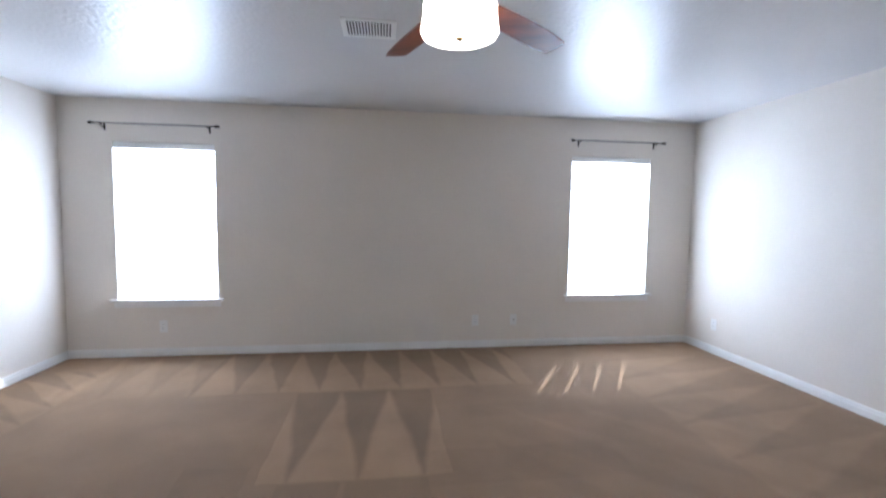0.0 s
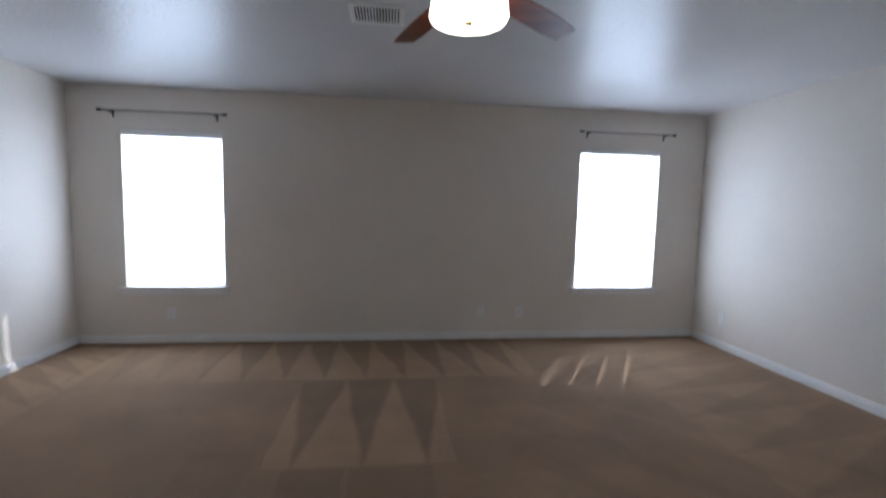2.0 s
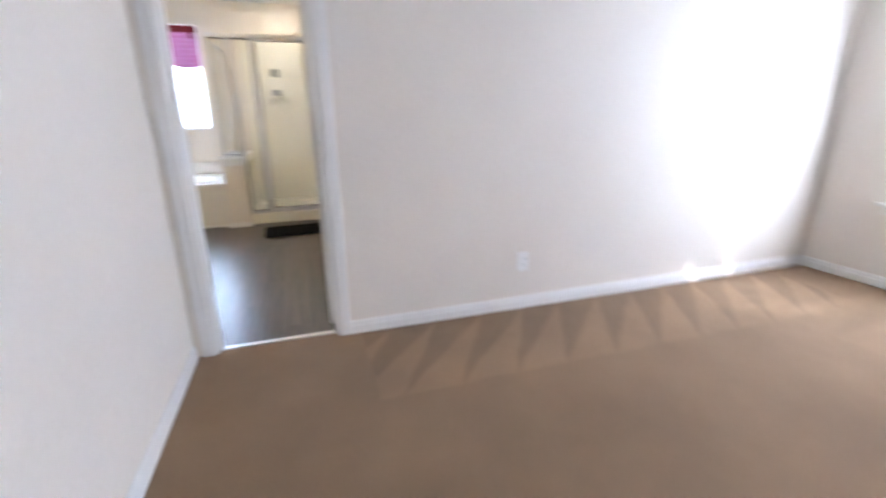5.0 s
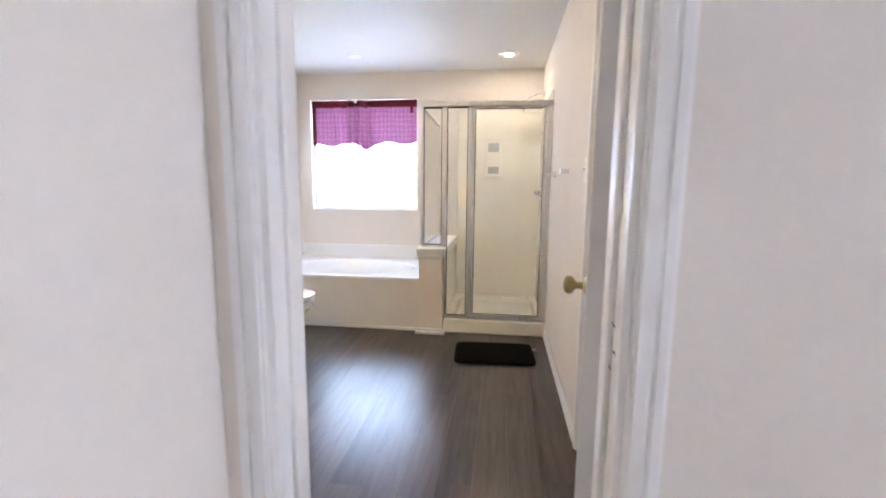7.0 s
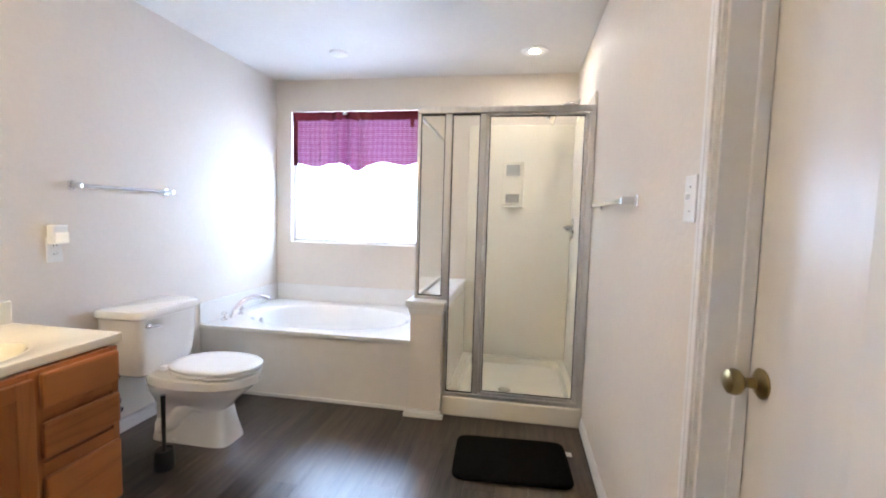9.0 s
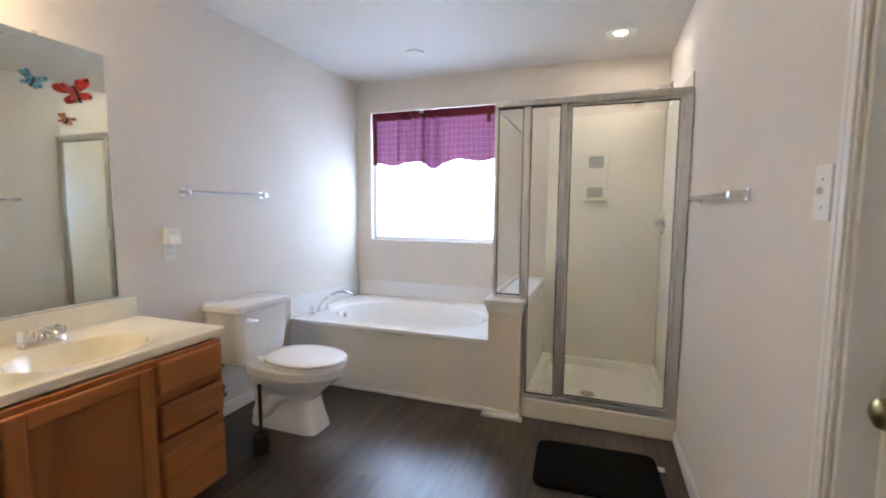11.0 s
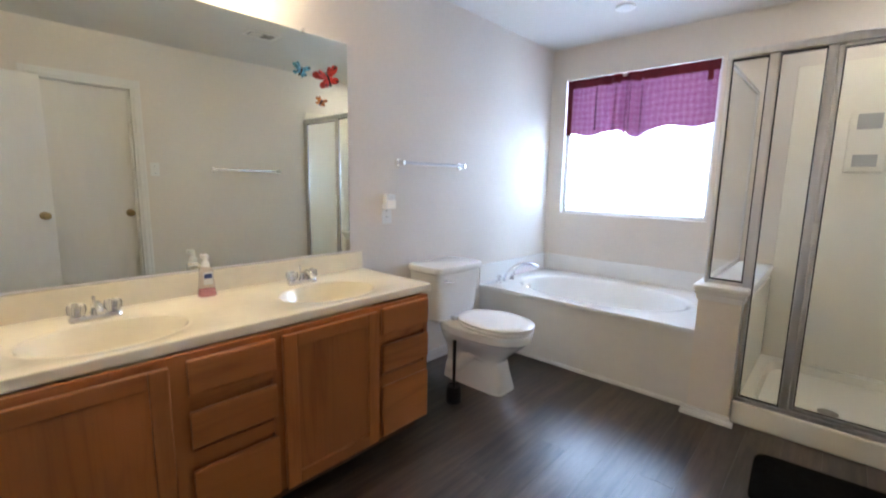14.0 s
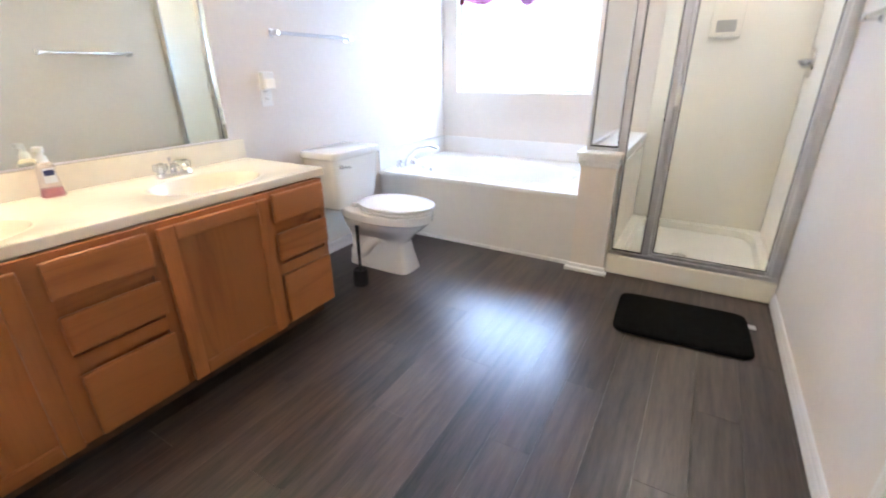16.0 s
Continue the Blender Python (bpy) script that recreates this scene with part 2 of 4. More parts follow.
M_SURR = material("shower_surround", (.88, .835, .72), .22, var=.03, scale=1.5)
M_CHROME = material("chrome", (.80, .80, .82), .10, 1.0, var=.04)
M_ALU = material("satin_aluminium", (.74, .72, .70), .32, 1.0, var=.08, stretch=(1, 1, .1), scale=30)
M_GASKET = material("dark_gasket", (.03, .025, .025), .6, var=.1)
M_BRASS = material("antique_brass", (.36, .27, .13), .28, 1.0, var=.15, scale=40)
M_BRONZE = material("dark_bronze", (.035, .024, .018), .38, .7, var=.2)
M_ROD = material("brushed_rod", (.20, .19, .18), .35, .9, var=.1)
M_BLADE = material("cherry_blade", (.15, .036, .011), .42, var=.35, scale=3, stretch=(1, 7, 7), fine=30)
M_BLACK = material("black_plastic", (.012, .012, .013), .4, var=.1)
M_MAT = material("black_chenille", (.006, .006, .0065), .95, var=.3, scale=40, bump=1.0, bump_scale=260, Specular_IOR_Level=.08)
M_PLATE = material("white_plastic_plate", (.80, .79, .76), .3, var=.02)
M_SLOT = material("dark_slot", (.05, .045, .04), .6, var=.1)
M_HOSE = material("braided_hose", (.10, .10, .105), .4, .6, var=.3, scale=120)
M_RED = material("dark_red_hem", (.16, .008, .020), .8, var=.15, scale=30)
M_PLAID = plaid_material()
M_BLIND = sheer("blind_vinyl", (.90, .90, .90), .82, .4)
M_PANE = sheer("obscure_pane", (.93, .93, .93), .88, .2)
M_BULB = glow("lit_bulb", (1.0, .80, .50), BULB)
M_SHADE = glow("lit_opal_glass", (1.0, .89, .72), SHADE)
M_CAN = glow("lit_lens", (1.0, .90, .72), CAN)
M_NITE = glow("night_light_lens", (1.0, .75, .45), .1)
M_SOAP = material("pink_soap", (.95, .33, .38), .1, var=.05, Transmission_Weight=.5, IOR=1.35)
M_CLEAR = material("clear_plastic", (.95, .90, .90), .05, var=.01, Transmission_Weight=.9, IOR=1.2)
M_ACRYLIC = material("clear_acrylic", (.95, .95, .96), .06, var=.01, Transmission_Weight=.85, IOR=1.3)
M_GREY = material("shade_grey", (.42, .41, .38), .5, var=.05)
M_RAIL = material("clear_square_rail", (.88, .89, .92), .08, var=.02, Transmission_Weight=.35, IOR=1.45)
M_LABEL = material("navy_label", (.03, .04, .14), .4, var=.1)
M_TAG = material("paper_tag", (.8, .8, .78), .7, var=.03)
M_WING_R = material("wing_red", (.60, .05, .035), .5, var=.4, scale=60)
M_WING_B = material("wing_blue", (.10, .30, .42), .5, var=.5, scale=60)
M_WING_O = material("wing_orange", (.65, .22, .04), .5, var=.4, scale=60)
M_MIRROR = material("mirror_silver", (.84, .86, .76), .005, 1.0, var=0.0)
M_STEEL = material("galvanised_edge", (.42, .46, .52), .35, .8, var=.3, scale=25)
M_GROUND = material("pale_slot_backdrop", (.50, .48, .45), .85, var=.12, scale=.8)
M_SUN_BLOCK = material("sun_block_white", (.80, .79, .77), .8, var=.1)

M_GLASS = bpy.data.materials.new("clear_glass")
M_GLASS.use_nodes = True
_n = M_GLASS.node_tree
_t, _g, _m, _f, _p = (_n.nodes.new(k) for k in ("ShaderNodeBsdfTransparent", "ShaderNodeBsdfGlossy", "ShaderNodeMixShader", "ShaderNodeLayerWeight", "ShaderNodeMath"))
_t.inputs[0].default_value = (.99, .995, .99, 1)
_g.inputs["Roughness"].default_value = .03
_f.inputs[0].default_value = .12
_p.operation = 'MULTIPLY_ADD'
_p.inputs[1].default_value, _p.inputs[2].default_value = .45, .02
_n.links.new(_f.outputs["Facing"], _p.inputs[0])
_n.links.new(_p.outputs[0], _m.inputs[0])
_n.links.new(_t.outputs[0], _m.inputs[1])
_n.links.new(_g.outputs[0], _m.inputs[2])
_n.links.new(_m.outputs[0], _n.nodes["Material Output"].inputs[0])

# ---- mesh helpers ----
ORIGIN = {}


def thing(name, at, label, category, group="", kind=""):
    ob = new(name)
    ob.location = at
    ob.empty_display_size = .05
    ORIGIN[ob] = Vector(at)
    return tagged(ob, label, category, group, kind)


def part(name, bm, mat, parent=None, label="", smooth=False):
    me = bpy.data.meshes.new(name)
    if parent is not None:
        bmesh.ops.translate(bm, verts=bm.verts, vec=-ORIGIN[parent])
    if smooth:
        for face in bm.faces:
            face.smooth = True
    bm.to_mesh(me)
    bm.free()
    me.materials.append(mat)
    if smooth:
        me.set_sharp_from_angle(angle=radians(38))
    ob = new(name, me)
    ORIGIN[ob] = Vector((0, 0, 0))
    if parent is not None:
        ob.parent = parent
        ORIGIN[ob] = ORIGIN[parent]
    return tagged(ob, label)


def single(name, bm, mat, label, category, kind="", smooth=False, group=""):
    return tagged(part(name, bm, mat, smooth=smooth), label, category, group, kind)


def box(a, b, bevel=0.0, seg=2, bm=None):
    own = bm or bmesh.new()
    lo = [min(p, q) for p, q in zip(a, b)]
    hi = [max(p, q) for p, q in zip(a, b)]
    verts = bmesh.ops.create_cube(own, size=1)["verts"]
    for v in verts:
        v.co = Vector([lo[i] if v.co[i] < 0 else hi[i] for i in range(3)])
    if bevel:
        edges = {e for v in verts for e in v.link_edges}
        bmesh.ops.bevel(own, geom=list(edges), offset=bevel, segments=seg, profile=.6, affect='EDGES')
    return own


def loft(rings, cap=(True, True), bm=None):
    """Joins closed rings of equal length."""
    own = bm or bmesh.new()
    made = [[own.verts.new(p) for p in ring] for ring in rings]
    n = len(made[0])
    for r0, r1 in zip(made, made[1:]):
        for i in range(n):
            own.faces.new((r0[i], r0[(i + 1) % n], r1[(i + 1) % n], r1[i]))
    if cap[0]:
        own.faces.new(list(reversed(made[0])))
    if cap[1]:
        own.faces.new(made[-1])
    bmesh.ops.recalc_face_normals(own, faces=own.faces)
    return own


def oval(cx, cy, z, rx, ry, n=32, power=2.0, front=1.0):
    """Superellipse ring; front stretches the +y half."""
    out = []
    for i in range(n):
        a = 2 * math.pi * i / n
        c, s = math.cos(a), math.sin(a)
        px = rx * math.copysign(abs(c) ** (2 / power), c)
        py = ry * math.copysign(abs(s) ** (2 / power), s)
        out.append(Vector((cx + px, cy + py * (front if s > 0 else 1), z)))
    return out


def lathe(profile, at=(0, 0, 0), axis='Z', n=20, bm=None):
    """Turns (radius, height) pairs round an axis."""
    rings = [[Vector((r * math.cos(2 * math.pi * i / n), r * math.sin(2 * math.pi * i / n), h)) for i in range(n)] for r, h in profile]
    turn = {'Z': Matrix.Identity(3), 'Y': Matrix.Rotation(radians(-90), 3, 'X'), 'X': Matrix.Rotation(radians(90), 3, 'Y'), '-Y': Matrix.Rotation(radians(90), 3, 'X')}[axis]
    return loft([[turn @ p + Vector(at) for p in ring] for ring in rings], bm=bm)


def tube(points, r, n=10, bm=None):
    pts = [Vector(p) for p in points]
    rings = []
    side = None
    for i, p in enumerate(pts):
        d = (pts[min(i + 1, len(pts) - 1)] - pts[max(i - 1, 0)]).normalized()
        if side is None:
            side = d.orthogonal().normalized()
        side = (side - d * side.dot(d)).normalized()
        up = d.cross(side)
        rr = r(i / (len(pts) - 1)) if callable(r) else r
        rings.append([p + rr * (math.cos(2 * math.pi * k / n) * side + math.sin(2 * math.pi * k / n) * up) for k in range(n)])
    return loft(rings, bm=bm)


def smooth_path(points, steps=6):
    """Catmull-Rom through the points."""
    pts = [Vector(p) for p in points]
    pts = [pts[0]] + pts + [pts[-1]]
    out = []
    for i in range(1, len(pts) - 2):
        p0, p1, p2, p3 = pts[i - 1:i + 3]
        for k in range(steps):
            u = k / steps
            out.append(.5 * (2 * p1 + (p2 - p0) * u + (2 * p0 - 5 * p1 + 4 * p2 - p3) * u * u + (3 * p1 - p0 - 3 * p2 + p3) * u ** 3))
    return out + [pts[-2]]


def plate(x0, x1, y0, y1, z, cx, cy, rx, ry, sections, n=48, bm=None, power=2.0):
    """A level rectangle with an oval basin sunk in it; sections are (share of radius, depth)."""
    own = bm or bmesh.new()
    angles = sorted([2 * math.pi * i / n for i in range(n)] + [math.atan2(yy - cy, xx - cx) % (2 * math.pi) for xx in (x0, x1) for yy in (y0, y1)])
    outer = []
    for a in angles:
        c, s = math.cos(a), math.sin(a)
        t = min((((x1 if c > 0 else x0) - cx) / c) if abs(c) > 1e-9 else 1e9, (((y1 if s > 0 else y0) - cy) / s) if abs(s) > 1e-9 else 1e9)
        outer.append(Vector((cx + c * t, cy + s * t, z)))
    rings = [outer]
    for share, depth in sections:
        ring = []
        for a in angles:
            c, s = math.cos(a) / rx, math.sin(a) / ry
            t = share * (abs(c) ** power + abs(s) ** power) ** (-1 / power)
            ring.append(Vector((cx + t * c * rx, cy + t * s * ry, z - depth)))
        rings.append(ring)
    return loft(rings, cap=(False, True), bm=own)


def wall(name, along, f0, f1, u0, u1, openings, label, z1=H, mat=None):
    """An upright wall from u0 to u1 along 'x' or 'y', between f0 and f1 across, with openings (u0, u1, z0, z1)."""
    bm = bmesh.new()
    cuts = sorted({u0, u1, *[v for o in openings for v in o[:2]]})
    for a, b in zip(cuts, cuts[1:]):
        spans, z = [], 0.0
        for o in sorted((o for o in openings if o[0] <= a and o[1] >= b), key=lambda o: o[2]):
            if o[2] > z:
                spans.append((z, o[2]))
            z = o[3]
        spans.append((z, z1))
        for s0, s1 in spans:
            p, q = ((a, f0, s0), (b, f1, s1)) if along == 'x' else ((f0, a, s0), (f1, b, s1))
            box(p, q, bm=bm)
    bmesh.ops.remove_doubles(bm, verts=bm.verts, dist=1e-5)
    return single(name, bm, mat or M_WALL, label, "wall", "structure")


def run(name, p, q, normal, height=.075, thick=.014, label="white painted wooden baseboard", mat=None):
    """A baseboard with a rounded top along a wall from p to q (x, y), standing out along normal."""
    p, q, nv = Vector((*p, 0)), Vector((*q, 0)), Vector((*normal, 0))
    shape = [(0, 0), (thick, 0), (thick, height * .62), (thick * .75, height * .70), (thick * .75, height * .86), (thick * .35, height), (0, height)]
    bm = loft([[e + nv * (a + .0005) + Vector((0, 0, h)) for a, h in shape] for e in (p, q)])
    return single(name, bm, mat or M_TRIM, label, "baseboard", "structure")

# ---- structure ----
WZ0, WZ1 = .555, 2.05
wall("wall_north", 'x', YW, YW + .16, -.12, XR + .12, [(a, b, WZ0, WZ1) for a, b in WINDOWS], "beige painted drywall with two window openings")
wall("wall_east", 'y', XR, XR + .12, -1.72, YW, [], "beige painted drywall lit by the window")
wall("wall_west", 'y', -.12, 0, YV, YW, [(DY0, DY1, 0, DH)], "beige painted drywall with a doorway to the bathroom")
wall("wall_south_1", 'x', YS - .12, YS, 0, 2.0, [], "pale painted drywall beside the bathroom door")
wall("wall_south_2", 'x', YS - .12, YS, 3.9, XR, [], "plain painted drywall")
wall("wall_entry_1", 'y', 1.88, 2.0, -1.6, YS - .12, [], "plain painted drywall of the entry")
wall("wall_entry_2", 'y', 3.9, 4.02, -1.6, YS - .12, [], "plain painted drywall of the entry")
wall("wall_entry_3", 'x', -1.72, -1.6, 1.88, 4.02, [], "plain painted drywall closing the entry")
wall("wall_bath_window", 'y', XB - .14, XB, YV - .12, YR + .14, [(-1.737, -.552, 1.005, 2.17)], "cream painted drywall with a square window")
wall("wall_bath_vanity", 'x', YV - .12, YV, XB, 0, [], "cream painted drywall behind the vanity")
wall("wall_bath_closet", 'x', YR, YR + .14, XB, -.12, [(-1.315, -.66, 0, DH)], "cream painted drywall with a closet doorway")
single("ceiling", box((0, -1.72, H), (XR + .12, YW + .16, H + .1)), M_CEIL, "textured semi-gloss white ceiling", "ceiling", "structure")
single("ceiling_bath", box((XB - .14, YV - .12, H), (0, YR + .14, H + .1)), M_CEILB, "plain white bathroom ceiling", "ceiling", "structure")
single("floor", box((-.045, -1.72, -.1), (XR, YW, 0)), M_CARPET, "beige cut-pile carpet with fresh vacuum strokes", "carpet", "structure")
floor_bath = single("floor_bath", box((XB, YV, -.1), (-.045, YR + .14, -.006)), M_SUB, "dark brown wood-look vinyl plank floor", "floor", "structure")
# unseen overhang, added so that sun reaches only the lower blind slots
single("roof_eave", box((-1.5, YW + .16, 2.46), (XR + 1.2, YW + 1.42, 2.56)), M_SUN_BLOCK, "unseen overhang added to cut off the high sun", "roof", "structure")

# pale sheet added outside so the blind slots don't look out on black
single("ground", box((-400, YW + .17, -.30), (400, 400, -.12)), M_GROUND, "pale ground sheet added outside to brighten the blind slots", "ground", "structure")
run("baseboard", (0, YW), (XR, YW), (0, -1))
run("baseboard", (XR, YW - .014), (XR, YS), (-1, 0))
run("baseboard", (0, DY1 + .062), (0, YW - .014), (1, 0))
run("baseboard", (.02, YS), (1.99, YS), (0, 1))
run("baseboard", (-2.93, YR), (-1.39, YR), (0, -1))
run("baseboard", (-1.74, YV), (-2.93, YV), (0, 1))


def casing(name, along, face, out, u0, u1, top, w=.06, t=.016):
    """Door trim round an opening on the face of a wall; out is +1 or -1 across it."""
    ob = thing(name, ((u0 + u1) / 2, face, 0) if along == 'x' else (face, (u0 + u1) / 2, 0), "white painted moulded door casing", "door casing", kind="structure")
    for side, s, edge in (("jamb_trim", -1, u0), ("jamb_trim", 1, u1)):
        bm = bmesh.new()
        for i0, i1, tt in ((0, 1, t * .6), (.10, .48, t), (.62, .92, t * .85)):
            a, b = edge + s * w * i0, edge + s * w * i1
            p, q = ((a, face, 0), (b, face + out * tt, top + w * i1)) if along == 'x' else ((face, a, 0), (face + out * tt, b, top + w * i1))
            box(p, q, .0015, 1, bm=bm)
        part(side, bm, M_TRIM, ob)
    bm = bmesh.new()
    for i0, i1, tt in ((0, 1, t * .6 + .0006), (.10, .48, t + .0006), (.62, .92, t * .85 + .0006)):
        p, q = ((u0 - w * i1, face, top + w * i0), (u1 + w * i1, face + out * tt, top + w * i1))
        if along == 'y':
            p, q = (face, p[0], p[2]), (face + out * tt, q[0], q[2])
        box(p, q, .0015, 1, bm=bm)
    part("head_trim", bm, M_TRIM, ob)
    return ob


casing("door_casing", 'y', 0, 1, DY0, DY1, DH)
casing("door_casing", 'y', -.12, -1, DY0, DY1, DH)
casing("door_casing", 'x', YR, -1, -1.315, -.66, DH)
lining = thing("closet_jamb", (-.99, YR + .05, 0), "white painted closet door jamb", "door frame", kind="structure")
for xx, s in ((-1.315, 1), (-.66, -1)):
    part("lining", box((xx, YR + .0005, 0), (xx + s * .014, YR + .139, DH)), M_TRIM, lining)
    part("stop", box((xx + s * .014, YR + .060, 0), (xx + s * .025, YR + .088, DH - .014), .002, 1), M_TRIM, lining)
part("lining", box((-1.301, YR + .0005, DH - .014), (-.674, YR + .139, DH)), M_TRIM, lining)

# jamb lining of the bathroom doorway, with the stop
jamb = thing("door_jamb", (-.06, .25, 0), "white painted door jamb with a rabbeted stop", "door frame", kind="structure")
for yy, s in ((DY0, 1), (DY1, -1)):
    part("lining", box((-.1195, yy, 0), (-.0005, yy + s * .014, DH)), M_TRIM, jamb)
    part("stop", box((-.082, yy + s * .014, 0), (-.046, yy + s * .026, DH - .014), .002, 1), M_TRIM, jamb)
part("lining", box((-.1195, DY0 + .014, DH - .014), (-.0005, DY1 - .014, DH)), M_TRIM, jamb)
part("edge_strip", box((-.118, DY1 - .0165, .02), (-.088, DY1 - .0142, DH - .05)), M_STEEL, jamb, "bare metal weather strip")
single("threshold", box((-.062, DY0 + .014, -.005), (-.030, DY1 - .014, .006), .003, 2), M_ALU, "thin metal carpet edge strip", "threshold", "structure")


def knob(parent, at, out, name="door_knob"):
    """A round knob on its rosette, out along +y or -y; out=+1 or -1, or a direction."""
    axis = 'Y' if out > 0 else '-Y'
    k = part(name, lathe([(.001, 0), (.031, 0), (.032, .004), (.024, .010), (.012, .014), (.010, .032), (.016, .038), (.026, .046), (.0285, .056), (.025, .066), (.014, .072), (.001, .073)], at, axis, 24), M_BRASS, parent, "antique brass knob", smooth=True)
    return k


# closed closet door
closet = thing("door_2", (-.99, YR + .03, 0), "closed flat white slab closet door with brass knob", "door", kind="structure")
part("door_slab", box((-1.299, YR + .090, .012), (-.676, YR + .125, DH - .017), .002, 1), M_DOOR, closet)
knob(closet, (-1.245, YR + .090, .945), -1)

# open bathroom door, hinged on the jamb
door = thing("door_1", (0, 0, 0), "open flat white slab door with brass knobs", "door", kind="structure")
part("door_slab", box((-.585, -.035, .012), (-.004, 0, DH - .02), .002, 1), M_DOOR, door)
knob(door, (-.523, -.035, .955), -1)
knob(door, (-.523, 0, .955), 1)
for hz in (.25, 1.0, 1.75):
    hinge = part("hinge", lathe([(.001, hz - .045), (.007, hz - .045), (.007, hz + .045), (.001, hz + .045)], (.004, .006, 0), n=10), M_STEEL, door, "worn metal hinge", smooth=True)
door.matrix_basis = pose(-.128, DY1 - .012, 0, 0, 0, -11.6)

# hinge leaf and smears on the jamb
part("hinge_leaf", box((-.112, DY1 - .0175, .955), (-.052, DY1 - .0138, 1.045), .001, 1), M_TRIM, jamb, "painted-over hinge leaf with dark scuffs")
for sx, sz, sl in ((-.10, .962, .012), (-.085, .985, .009), (-.07, 1.01, .014), (-.095, 1.03, .010), (-.062, .97, .008)):
    part("screw", lathe([(.0005, 0), (.0045, 0), (.004, .0012), (.0005, .0014)], (sx, DY1 - .0175, sz), '-Y', 8), M_SLOT, jamb)

for k in range(9):
    sx, sz = -.108 + .011 * (k * 5 % 8), .925 + .017 * k
    bend = .006 * (1 if k % 2 else -1)
    part("scuff", tube(smooth_path([(sx, DY1 - .0178, sz), (sx + .009, DY1 - .0179, sz + bend), (sx + .017 + .002 * (k % 3), DY1 - .0178, sz + bend * .2)], 4), lambda u: .0006 + .0022 * u * (1 - u), 6), M_SLOT, jamb, "dark scuff mark")

# ---- bedroom windows ----
for n, (wx0, wx1) in enumerate(WINDOWS):
    win = thing("window_%d" % (n + 1), ((wx0 + wx1) / 2, YW, WZ0), "white window with closed blinds and bright daylight", "window", kind="structure")
    bm = bmesh.new()
    for p, q in (((wx0, YW + .135, WZ0), (wx0 + .03, YW + .155, WZ1)), ((wx1 - .03, YW + .135, WZ0), (wx1, YW + .155, WZ1)), ((wx0 + .03, YW + .135, WZ0), (wx1 - .03, YW + .155, WZ0 + .03)), ((wx0 + .03, YW + .135, WZ1 - .03), (wx1 - .03, YW + .155, WZ1)), ((wx0 + .03, YW + .137, 1.28), (wx1 - .03, YW + .153, 1.32))):
        box(p, q, bm=bm)
    part("window_frame", bm, M_TRIM, win)
    pane = part("pane", box((wx0 + .03, YW + .143, WZ0 + .03), (wx1 - .03, YW + .147, WZ1 - .03)), M_GLASS, win)
    pane.visible_shadow = False
    part("window_sill", box((wx0 - .055, YW - .045, WZ0 - .018), (wx1 + .055, YW + .02, WZ0 + .004), .005, 2), M_TRIM, win)
    part("apron", box((wx0 - .03, YW - .014, WZ0 - .075), (wx1 + .03, YW - .0005, WZ0 - .018), .003, 1), M_TRIM, win)

    blind = thing("window_blind", ((wx0 + wx1) / 2, YW + .04, WZ1 - .05), "closed white horizontal slat blind, back-lit by the sun", "blind", group="bedroom blinds")
    part("headrail", box((wx0 + .004, YW + .004, WZ1 - .062), (wx1 - .004, YW + .062, WZ1 - .002), .006, 2), M_PLATE, blind)
    part("bottom_rail", box((wx0 + .008, YW + .022, WZ0 + .006), (wx1 - .008, YW + .048, WZ0 + .022), .004, 2), M_PLATE, blind)
    # one slat, curved, with a cord slot at four places
    cuts = [wx0 + .007]
    for k in range(4):
        cx = wx0 + .065 + k * .225
        cuts += [cx - .016, cx + .016]
    cuts.append(wx1 - .007)
    prof = [(-.006, -.027), (.001, -.017), (.001, .013), (-.004, .027)]
    verts, faces = [], []
    for cx in cuts:
        for dy, dz in prof:
            verts.append((cx - (wx0 + wx1) / 2, dy, dz))
    for i in range(len(cuts) - 1):
        for j in range(3):
            if i % 2 == 1 and j == 1:
                continue
            a = i * 4 + j
            faces.append((a, a + 4, a + 5, a + 1))
    me = bpy.data.meshes.new("slat")
    me.from_pydata(verts, [], faces)
    for poly in me.polygons:
        poly.use_smooth = True
    me.materials.append(M_BLIND)
    z = WZ0 + .045
    while z < WZ1 - .07:
        s = new("slat", me)
        s.parent = blind
        s.matrix_basis = pose(random.uniform(-.001, .001), random.uniform(-.001, .001), z - (WZ1 - .05), random.uniform(-3, 3), 0, 0)
        z += .046

    rx0, rx1 = ((.315, 1.404), (4.935, 5.968))[n]
    rod = thing("curtain_rod", ((rx0 + rx1) / 2, YW, 2.205), "thin grey metal curtain rod above the window", "curtain rod", group="curtain rods")
    part("pole", tube([(rx0, YW - .06, 2.205), (rx1, YW - .06, 2.205)], .0065), M_ROD, rod, smooth=True)
    for ex, s in ((rx0, -1), (rx1, 1)):
        part("finial", lathe([(.001, -.024), (.010, -.020), (.013, 0), (.010, .02), (.001, .024)], (ex, YW - .06, 2.205), 'X', 12), M_BRONZE, rod, smooth=True)
        bx = ex - s * .085
        bm = box((bx - .006, YW - .066, 2.188), (bx + .006, YW - .0005, 2.198), .002, 1)
        box((bx - .008, YW - .006, 2.150), (bx + .008, YW - .0003, 2.215), .002, 1, bm=bm)
        part("bracket", bm, M_BRONZE, rod)

# ---- outlets and plates ----


